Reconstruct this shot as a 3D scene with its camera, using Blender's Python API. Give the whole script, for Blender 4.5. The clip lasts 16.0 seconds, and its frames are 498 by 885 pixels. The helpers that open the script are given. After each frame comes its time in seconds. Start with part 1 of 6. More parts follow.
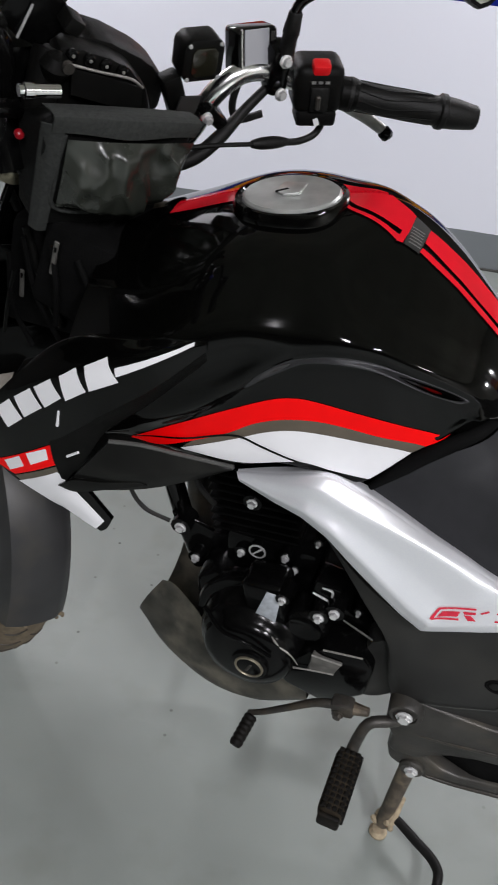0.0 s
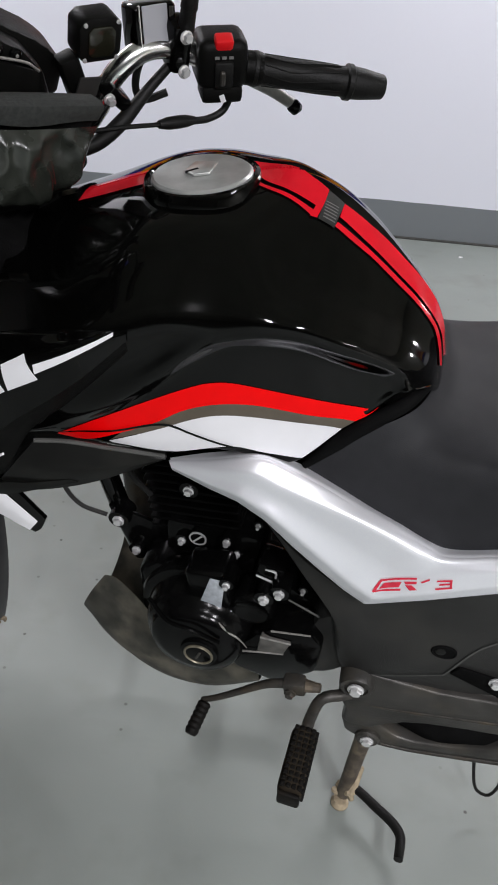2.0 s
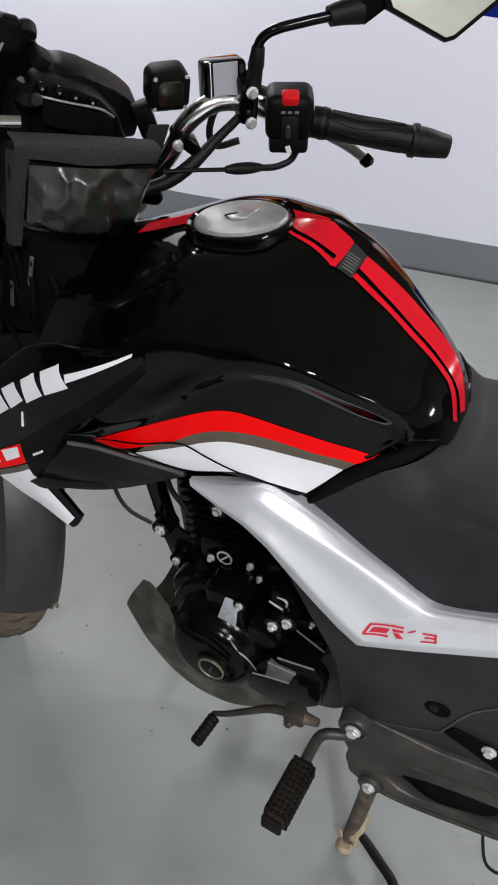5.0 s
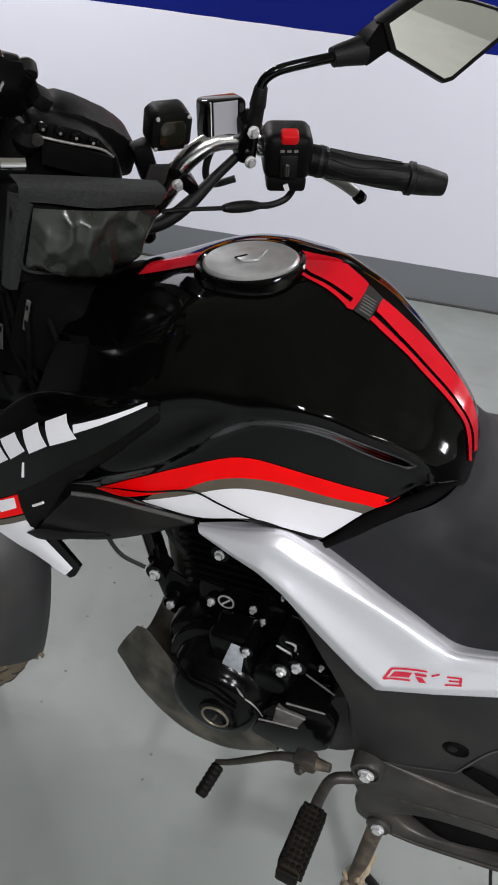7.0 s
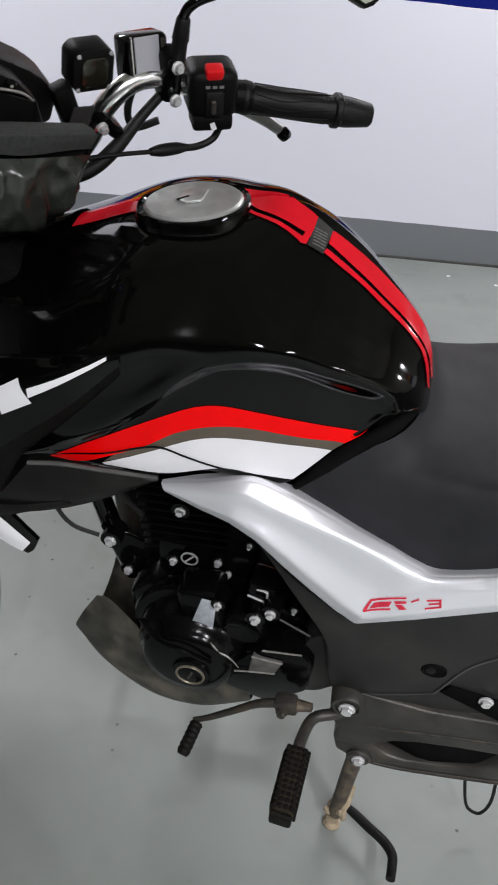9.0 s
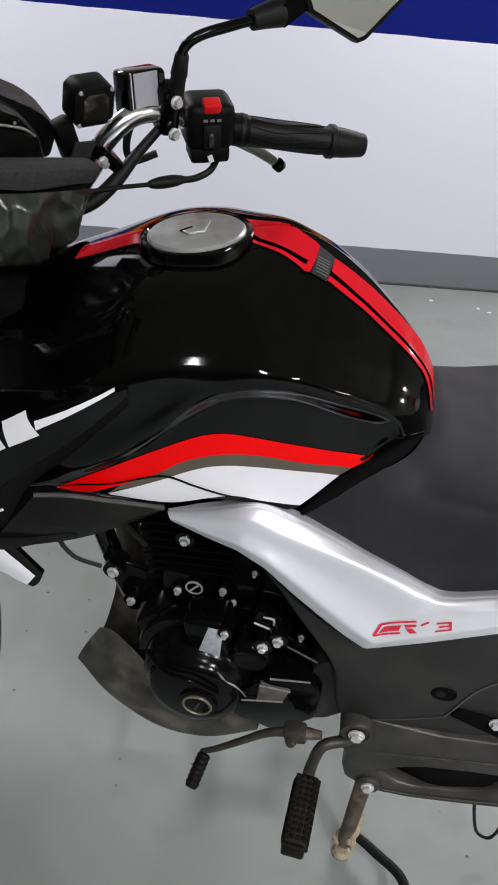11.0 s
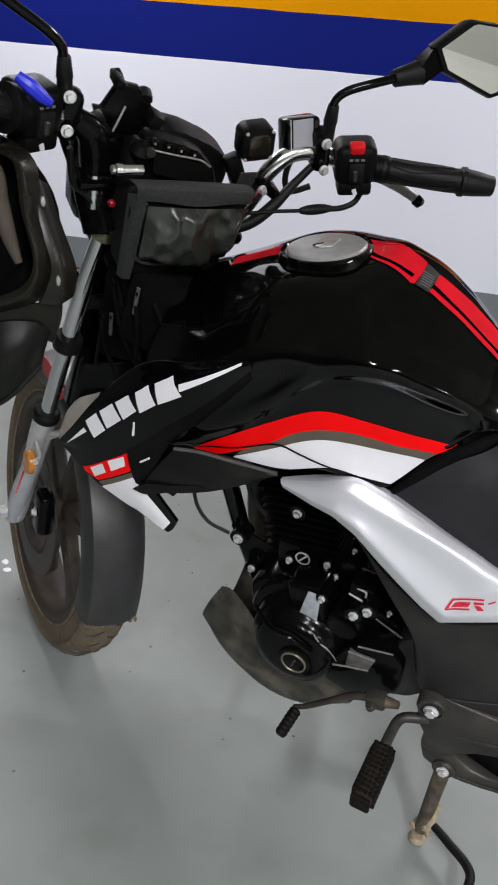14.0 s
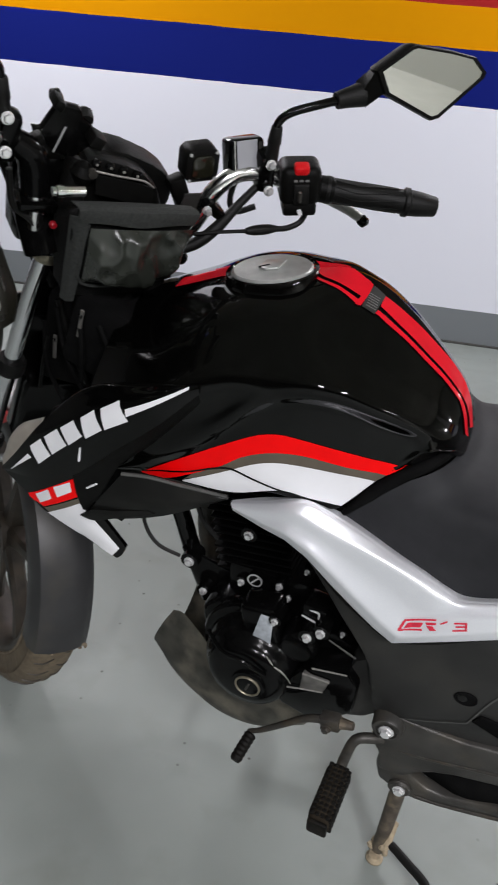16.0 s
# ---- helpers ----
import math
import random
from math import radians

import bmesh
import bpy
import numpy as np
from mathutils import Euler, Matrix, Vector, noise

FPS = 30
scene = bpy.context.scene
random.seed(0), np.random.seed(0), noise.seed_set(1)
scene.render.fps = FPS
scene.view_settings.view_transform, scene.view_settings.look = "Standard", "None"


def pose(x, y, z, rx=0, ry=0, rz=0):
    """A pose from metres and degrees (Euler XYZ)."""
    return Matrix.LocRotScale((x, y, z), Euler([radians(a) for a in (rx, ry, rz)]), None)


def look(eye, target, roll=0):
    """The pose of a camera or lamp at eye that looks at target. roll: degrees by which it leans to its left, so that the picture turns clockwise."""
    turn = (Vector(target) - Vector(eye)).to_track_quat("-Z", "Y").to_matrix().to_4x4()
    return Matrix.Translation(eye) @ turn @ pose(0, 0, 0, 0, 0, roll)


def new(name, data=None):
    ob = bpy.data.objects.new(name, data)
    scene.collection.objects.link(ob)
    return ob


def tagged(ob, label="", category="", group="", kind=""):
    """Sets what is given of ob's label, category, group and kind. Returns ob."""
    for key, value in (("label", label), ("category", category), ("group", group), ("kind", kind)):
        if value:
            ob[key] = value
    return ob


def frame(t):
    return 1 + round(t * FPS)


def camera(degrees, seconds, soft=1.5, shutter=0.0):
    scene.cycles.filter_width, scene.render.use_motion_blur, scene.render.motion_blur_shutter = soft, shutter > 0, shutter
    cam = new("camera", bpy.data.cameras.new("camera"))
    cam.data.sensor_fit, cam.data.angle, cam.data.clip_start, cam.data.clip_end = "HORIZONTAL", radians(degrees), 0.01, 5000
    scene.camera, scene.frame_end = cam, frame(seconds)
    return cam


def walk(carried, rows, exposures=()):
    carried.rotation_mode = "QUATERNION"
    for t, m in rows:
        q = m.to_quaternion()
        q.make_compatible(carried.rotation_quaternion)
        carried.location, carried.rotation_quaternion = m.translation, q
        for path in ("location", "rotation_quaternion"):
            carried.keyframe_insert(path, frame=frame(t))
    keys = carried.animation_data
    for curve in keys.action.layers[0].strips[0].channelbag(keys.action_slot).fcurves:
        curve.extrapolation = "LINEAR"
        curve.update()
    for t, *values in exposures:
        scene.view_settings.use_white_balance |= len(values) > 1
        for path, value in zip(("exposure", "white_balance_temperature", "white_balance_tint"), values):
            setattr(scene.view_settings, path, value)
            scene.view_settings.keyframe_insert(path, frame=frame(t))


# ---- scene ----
cam = camera(34.7, 16.0, soft=1.8, shutter=0.4)
METRES, EYE, TILT, LEAN, TURN = 0.88, 1.17, -33.0, -6.3, 7.6
ROWS = [
    (0.0, 0.0, 0.0, 0.0, 0.0, 0.0, -0.0),
    (0.5, 0.0111, -0.0128, -0.0053, -2.04, -0.26, 1.4),
    (1.0, 0.0125, -0.0141, -0.0082, -3.73, -0.5, 2.68),
    (1.5, 0.0174, -0.0006, -0.0031, -4.37, -1.0, 3.65),
    (2.0, 0.015, 0.0126, 0.0048, -4.19, -1.54, 4.3),
    (2.5, 0.0182, 0.036, 0.0146, -3.54, -1.59, 4.69),
    (3.0, 0.0797, 0.0205, 0.0221, -1.17, -0.56, 3.64),
    (3.5, 0.1655, -0.0158, 0.0191, 2.61, 0.64, 0.34),
    (4.0, 0.2231, -0.0243, 0.003, 5.82, 0.17, -2.23),
    (4.5, 0.2267, -0.0418, -0.0071, 7.62, 0.23, -3.54),
    (7.0, 0.093, -0.0218, 0.0309, 2.35, 2.3, -1.52),
    (7.5, 0.0357, -0.0023, 0.0321, -0.5, 1.43, 0.8),
    (8.0, 0.0107, 0.0256, 0.0196, -2.69, -0.21, 2.64),
    (8.5, -0.0024, 0.0173, 0.0092, -3.91, -0.72, 3.49),
    (9.0, 0.0136, 0.0005, 0.0119, -4.89, -0.43, 4.47),
    (11.5, -0.0081, -0.0074, 0.0143, -5.76, 1.52, 5.85),
    (12.0, 0.0024, 0.0183, 0.0147, -5.91, 1.19, 5.86),
    (12.5, 0.0297, 0.0236, 0.0185, -4.22, 1.94, 4.91),
    (13.0, 0.0563, -0.0569, -0.0121, -0.28, 3.46, 2.4),
    (13.5, 0.0667, -0.131, -0.0585, 3.59, 4.84, 0.0),
    (14.0, 0.074, -0.1829, -0.0982, 6.43, 5.41, -1.57),
    (14.5, 0.0768, -0.1936, -0.1095, 7.45, 5.68, -2.28),
    (15.0, 0.0716, -0.1868, -0.1015, 7.31, 6.04, -2.56),
    (15.5, 0.0721, -0.1807, -0.0861, 5.86, 6.44, -2.03),
    (16.0, 0.0755, -0.1706, -0.0784, 3.04, 6.22, -0.2),
]
path = [(t, pose(0, 0, EYE, TILT, LEAN, TURN) @ pose(METRES * x, METRES * y, METRES * z, 90 + pitch, roll, yaw)) for t, x, y, z, yaw, pitch, roll in ROWS]
path += [(4.7, look((0.188, -0.007, 1.206), (-0.171, 1.632, 0.116), 6.1)), (6.8, look((0.093, 0.006, 1.212), (-0.129, 1.713, 0.192), 7.6)), (9.2, look((0.016, 0.015, 1.184), (0.096, 1.698, 0.107), 5.9)), (11.3, look((-0.017, 0.002, 1.179), (0.087, 1.726, 0.171), 5.4))]
walk(cam, sorted(path, key=lambda row: row[0]))

# ---- light ----
world = bpy.data.worlds.new("garage_air")
world.use_nodes = True
world.node_tree.nodes["Background"].inputs[0].default_value = (0.5, 0.52, 0.55, 1)
world.node_tree.nodes["Background"].inputs[1].default_value = 0.02
scene.world = world
scene.view_settings.exposure = -0.04


def ceiling_lamp(x, y, turn, power, length=1.2, width=0.16):
    """A fluorescent tube fitting under the ceiling."""
    data = bpy.data.lights.new("tube_light", "AREA")
    data.shape, data.size, data.size_y = "RECTANGLE", length, width
    data.energy, data.color = power, (0.968, 0.95, 1.0)
    ob = new("tube_light", data)
    ob.matrix_world = pose(x, y, 2.56, 0, 0, turn)
    return ob


ceiling_lamp(0.1, -2.0, 90, 64)
ceiling_lamp(1.3, -1.9, 90, 126)
ceiling_lamp(4.0, -1.4, 90, 80)
ceiling_lamp(-1.7, 2.8, 0, 54)
ceiling_lamp(1.3, 2.8, 0, 43)

# unseen fill lamp added by the far side wall, aimed at the motorcycle
side_fill = bpy.data.lights.new("side_fill_light", "AREA")
side_fill.shape, side_fill.size, side_fill.size_y = "RECTANGLE", 0.3, 0.14
side_fill.energy, side_fill.color = 9, (0.968, 0.95, 1.0)
side_fill_ob = new("side_fill_light", side_fill)
side_fill_ob.matrix_world = look((4.9, 3.1, 1.75), (0.5, 0.5, 1.0))

# ---- materials ----
def material(name, colour, rough=0.5, metal=0.0, grain=0.0, grain_size=40.0, bump=0.0, bump_size=200.0,
             coat=0.0, dirt=None, dirt_amount=0.0, dirt_size=9.0, rough_spread=0.0, spec=0.5):
    """A principled surface with grain, blotches of dirt and fine relief, all in metres."""
    m = bpy.data.materials.new(name)
    m.use_nodes = True
    nt = m.node_tree
    p = nt.nodes["Principled BSDF"]
    p.inputs["Base Color"].default_value = (*colour, 1)
    p.inputs["Roughness"].default_value = rough
    p.inputs["Metallic"].default_value = metal
    p.inputs["Specular IOR Level"].default_value = spec
    p.inputs["Coat Weight"].default_value = coat
    p.inputs["Coat Roughness"].default_value = 0.06
    where = nt.nodes.new("ShaderNodeNewGeometry").outputs["Position"]

    def noise_node(scale, detail=4.0):
        n = nt.nodes.new("ShaderNodeTexNoise")
        n.inputs["Scale"].default_value, n.inputs["Detail"].default_value = scale, detail
        nt.links.new(where, n.inputs["Vector"])
        return n.outputs["Fac"]

    def ramp(fac, lo, hi, a=0.0, b=1.0):
        r = nt.nodes.new("ShaderNodeMapRange")
        r.inputs["From Min"].default_value, r.inputs["From Max"].default_value = lo, hi
        r.inputs["To Min"].default_value, r.inputs["To Max"].default_value = a, b
        nt.links.new(fac, r.inputs["Value"])
        return r.outputs["Result"]

    colour_out = None
    if grain:
        mix = nt.nodes.new("ShaderNodeMix")
        mix.data_type = "RGBA"
        mix.inputs["A"].default_value = (*[c * (1 - grain) for c in colour], 1)
        mix.inputs["B"].default_value = (*[min(1, c * (1 + grain)) for c in colour], 1)
        nt.links.new(ramp(noise_node(grain_size), 0.3, 0.7), mix.inputs["Factor"])
        colour_out = mix.outputs["Result"]
    if dirt:
        mix = nt.nodes.new("ShaderNodeMix")
        mix.data_type = "RGBA"
        mix.inputs["A"].default_value = (*colour, 1)
        mix.inputs["B"].default_value = (*dirt, 1)
        if colour_out:
            nt.links.new(colour_out, mix.inputs["A"])
        blot = noise_node(dirt_size, 8.0)
        nt.links.new(ramp(blot, 0.62 - 0.3 * dirt_amount, 0.78 - 0.2 * dirt_amount, 0, min(1.0, dirt_amount * 1.2)), mix.inputs["Factor"])
        colour_out = mix.outputs["Result"]
    if colour_out:
        nt.links.new(colour_out, p.inputs["Base Color"])
    if rough_spread:
        nt.links.new(ramp(noise_node(14.0, 6.0), 0.3, 0.7, max(0.02, rough - rough_spread), rough + rough_spread), p.inputs["Roughness"])
    if bump:
        b = nt.nodes.new("ShaderNodeBump")
        b.inputs["Strength"].default_value, b.inputs["Distance"].default_value = bump, 0.002
        nt.links.new(noise_node(bump_size, 3.0), b.inputs["Height"])
        nt.links.new(b.outputs["Normal"], p.inputs["Normal"])
    return m


MUD = (0.085, 0.064, 0.04)
gloss_black = material("gloss_black_paint", (0.0012, 0.0012, 0.0011), 0.06, spec=0.28, rough_spread=0.02)
red_vinyl = material("red_sticker", (0.9, 0.002, 0.003), 0.3, spec=0.12, grain=0.04)
stripe_red = material("red_tank_stripe", (0.64, 0.007, 0.018), 0.14, spec=0.3, grain=0.06)
white_vinyl = material("white_sticker", (0.8, 0.8, 0.82), 0.35, grain=0.02)
olive_vinyl = material("bronze_sticker", (0.10, 0.082, 0.06), 0.4, grain=0.1)
silver_paint = material("silver_paint", (0.935, 0.945, 1.0), 0.42, 0.55, grain=0.03, grain_size=900, rough_spread=0.05)
matt_black = material("matt_black_plastic", (0.004, 0.004, 0.0037), 0.42, spec=0.09, grain=0.2, bump=0.25, bump_size=900, rough_spread=0.08)
grey_plastic = material("dusty_grey_plastic", (0.020, 0.020, 0.019), 0.46, spec=0.26, grain=0.25, grain_size=14, bump=0.2, bump_size=700, dirt=(0.05, 0.047, 0.04), dirt_amount=0.3)
satin_black = material("satin_black_plastic", (0.0055, 0.0055, 0.005), 0.36, spec=0.17, grain=0.3, grain_size=12, rough_spread=0.1, dirt=(0.03, 0.029, 0.025), dirt_amount=0.2, dirt_size=12)
seat_vinyl = material("seat_vinyl", (0.021, 0.0215, 0.0235), 0.6, spec=0.18, grain=0.12, bump=0.18, bump_size=900, rough_spread=0.05)
engine_black = material("engine_black_enamel", (0.0022, 0.0022, 0.0022), 0.16, spec=0.16, grain=0.3, grain_size=60, bump=0.05, rough_spread=0.1)
cast_dark = material("dirty_cast_metal", (0.045, 0.042, 0.037), 0.45, 0.4, grain=0.3, grain_size=90, bump=0.3, bump_size=400, dirt=MUD, dirt_amount=0.45, dirt_size=25)
pan_dusty = material("dusty_belly_pan", (0.045, 0.043, 0.035), 0.5, spec=0.3, grain=0.5, grain_size=28, dirt=(0.19, 0.17, 0.13), dirt_amount=0.48, dirt_size=17)
chrome = material("chrome", (0.75, 0.75, 0.76), 0.1, 1.0, rough_spread=0.05)
zinc = material("zinc_bolt", (0.88, 0.88, 0.88), 0.24, 0.7, grain=0.1, grain_size=300)
bar_metal = material("dark_chrome_bar", (0.8, 0.8, 0.8), 0.2, 1.0, rough_spread=0.05)
fork_metal = material("fork_tube_steel", (0.72, 0.73, 0.75), 0.13, 1.0, rough_spread=0.05, dirt=(0.2, 0.18, 0.15), dirt_amount=0.12, dirt_size=30)
hanger_alloy = material("dirty_hanger_alloy", (0.048, 0.046, 0.042), 0.40, 0.35, spec=0.35, grain=0.35, grain_size=18, bump=0.2, bump_size=500, dirt=(0.105, 0.09, 0.066), dirt_amount=0.36, dirt_size=16)
alloy = material("cast_alloy", (0.66, 0.66, 0.67), 0.4, 0.45, grain=0.08, grain_size=120, dirt=MUD, dirt_amount=0.15, dirt_size=30)
guard_grey = material("mudguard_plastic", (0.024, 0.024, 0.025), 0.42, grain=0.15, grain_size=20, dirt=(0.075, 0.065, 0.048), dirt_amount=0.36, dirt_size=9, rough_spread=0.08)
rubber = material("black_rubber", (0.006, 0.006, 0.0056), 0.5, spec=0.22, grain=0.25, grain_size=60, bump=0.3, bump_size=500)
peg_mud = material("ochre_mud_rubber", (0.021, 0.0165, 0.011), 0.8, spec=0.1, grain=0.4, grain_size=70)
peg_rubber = material("muddy_rubber", (0.0055, 0.005, 0.0042), 0.6, spec=0.13, grain=0.3, grain_size=60, bump=0.3, dirt=MUD, dirt_amount=0.08, dirt_size=40)
tyre_rubber = material("muddy_tyre", (0.115, 0.090, 0.058), 0.8, grain=0.25, grain_size=90, bump=0.4, bump_size=300, dirt=(0.19, 0.148, 0.095), dirt_amount=0.5, dirt_size=16)
rim_paint = material("muddy_rim", (0.034, 0.028, 0.021), 0.5, grain=0.25, grain_size=70, dirt=(0.075, 0.057, 0.038), dirt_amount=0.45, dirt_size=20)
mud_metal = material("muddy_steel", (0.085, 0.07, 0.054), 0.55, 0.3, grain=0.3, grain_size=70, dirt=(0.24, 0.19, 0.12), dirt_amount=0.4, dirt_size=35)
pale_mud = material("dried_mud", (0.33, 0.27, 0.18), 0.9, grain=0.3, grain_size=80, bump=0.8, bump_size=150)
crust_mud = material("mud_crust", (0.15, 0.118, 0.078), 0.9, grain=0.35, grain_size=90, bump=0.8, bump_size=200)
red_plastic = material("red_switch", (0.65, 0.008, 0.012), 0.35)
blue_plastic = material("blue_switch", (0.02, 0.03, 0.6), 0.35)
orange_lens = material("amber_reflector", (0.55, 0.2, 0.02), 0.25, grain=0.15, grain_size=300)
dim_red = material("dim_red_spot", (0.25, 0.004, 0.01), 0.3)
screen_grey = material("pale_window", (0.33, 0.335, 0.36), 0.25)
screen_dark = material("unlit_display", (0.012, 0.0115, 0.007), 0.15)
bag_cloth = material("bag_fabric", (0.0042, 0.0043, 0.004), 0.75, spec=0.15, grain=0.3, grain_size=300, bump=0.6, bump_size=900)
bag_film = material("clear_vinyl_window", (0.022, 0.0245, 0.020), 0.27, spec=0.6, grain=0.4, grain_size=14, bump=0.1, bump_size=30, rough_spread=0.12)
shell_grey = material("helmet_shell", (0.0095, 0.009, 0.0065), 0.3, spec=0.28, grain=0.25, grain_size=30, rough_spread=0.08)
padding_black = material("helmet_padding", (0.004, 0.004, 0.004), 0.8, spec=0.05, grain=0.3, bump=0.4, bump_size=500)
liner = material("helmet_liner_trim", (0.055, 0.044, 0.032), 0.85, grain=0.2, bump=0.5, bump_size=600)
visor = material("smoked_visor", (0.008, 0.0088, 0.0072), 0.34, spec=0.18, grain=0.5, grain_size=16, rough_spread=0.08)
cap_metal = material("brushed_cap", (0.42, 0.43, 0.415), 0.38, 0.5, grain=0.12, grain_size=60, rough_spread=0.08)
mirror_glass = material("mirror_glass", (0.82, 0.84, 0.8), 0.02, 1.0)
sticker_grey = material("worn_label", (0.4, 0.43, 0.46), 0.4, grain=0.2, grain_size=120)
smoke_film = material("label_film", (0.02, 0.021, 0.02), 0.3, grain=0.3, grain_size=150)
floor_paint = material("epoxy_floor", (0.235, 0.258, 0.242), 0.46, spec=0.35, grain=0.1, grain_size=2.2, bump=0.03, bump_size=18, dirt=(0.14, 0.147, 0.125), dirt_amount=0.27, dirt_size=6, rough_spread=0.02)
concrete = material("ceiling_concrete", (0.44, 0.44, 0.385), 0.9, grain=0.25, grain_size=1.2, bump=0.2, bump_size=40)
bag_trim = material("bag_webbing", (0.030, 0.032, 0.030), 0.8, spec=0.2, grain=0.25, grain_size=250, bump=0.5, bump_size=900)
# fin colour darkened to carry the shade that the tank throws on them
fin_black = material("shaded_fin_black", (0.0015, 0.0015, 0.0015), 0.4, spec=0.04, grain=0.3, grain_size=60)
lever_alloy = material("lever_alloy", (0.58, 0.58, 0.57), 0.38, 0.25, grain=0.1, grain_size=200)
lip_edge = material("pale_plastic_edge", (0.06, 0.06, 0.056), 0.5, grain=0.25, grain_size=40)
dull_ring = material("tarnished_ring", (0.3, 0.27, 0.2), 0.35, 0.7, grain=0.3, grain_size=150)
cast_edge = material("worn_cast_edge", (0.3, 0.29, 0.27), 0.4, 0.5, grain=0.3, grain_size=120)
# pale tone of the shroud's inner lip: its reflection put into the colour
lip_grey = material("pale_reflecting_lip", (0.3, 0.275, 0.235), 0.55, grain=0.2, grain_size=30)
label_print = material("label_print", (0.16, 0.16, 0.155), 0.5)
step_alloy = material("bare_cast_alloy", (0.13, 0.125, 0.115), 0.42, 0.4, grain=0.25, grain_size=60, dirt=MUD, dirt_amount=0.3, dirt_size=30)
red_mark = material("faded_red_print", (0.62, 0.03, 0.06), 0.4, spec=0.3, grain=0.15, grain_size=200)
shield_grey = material("fork_shield_grey", (0.42, 0.44, 0.46), 0.45, grain=0.08, grain_size=60, dirt=(0.2, 0.17, 0.13), dirt_amount=0.2, dirt_size=20)
plain_wall = material("pale_wall_paint", (0.13, 0.13, 0.125), 0.8, grain=0.03, grain_size=2)


def banded_wall():
    """White wall paint with a grey foot and blue, orange and red bands, their edges slightly uneven."""
    m = material("banded_wall_paint", (0.78, 0.77, 0.8), 0.7, spec=0.05, bump=0.12, bump_size=60)
    nt = m.node_tree
    p = nt.nodes["Principled BSDF"]
    pos = nt.nodes.new("ShaderNodeNewGeometry")
    wob = nt.nodes.new("ShaderNodeTexNoise")
    wob.inputs["Scale"].default_value = 6.0
    nt.links.new(pos.outputs["Position"], wob.inputs["Vector"])
    sep = nt.nodes.new("ShaderNodeSeparateXYZ")
    nt.links.new(pos.outputs["Position"], sep.inputs["Vector"])
    mad = nt.nodes.new("ShaderNodeMath")
    mad.operation = "MULTIPLY_ADD"
    nt.links.new(wob.outputs["Fac"], mad.inputs[0])
    mad.inputs[1].default_value = 0.008
    nt.links.new(sep.outputs["Z"], mad.inputs[2])
    div = nt.nodes.new("ShaderNodeMath")
    div.operation = "DIVIDE"
    nt.links.new(mad.outputs[0], div.inputs[0])
    div.inputs[1].default_value = 3.0
    cr = nt.nodes.new("ShaderNodeValToRGB")
    cr.color_ramp.interpolation = "CONSTANT"
    bands = [(0.0, (0.2, 0.216, 0.228)), (FOOT_H, (0.80, 0.81, 0.89)), (BLUE_H, (0.007, 0.014, 0.165)), (ORANGE_H, (0.68, 0.275, 0.0)), (RED_H, (0.35, 0.02, 0.02)), (RED_TOP, (0.78, 0.77, 0.8))]
    els = cr.color_ramp.elements
    while len(els) < len(bands):
        els.new(0.5)
    for el, (z, c) in zip(els, bands):
        el.position, el.color = z / 3.0, (*c, 1)
    nt.links.new(div.outputs[0], cr.inputs["Fac"])
    nt.links.new(cr.outputs["Color"], p.inputs["Base Color"])
    return m



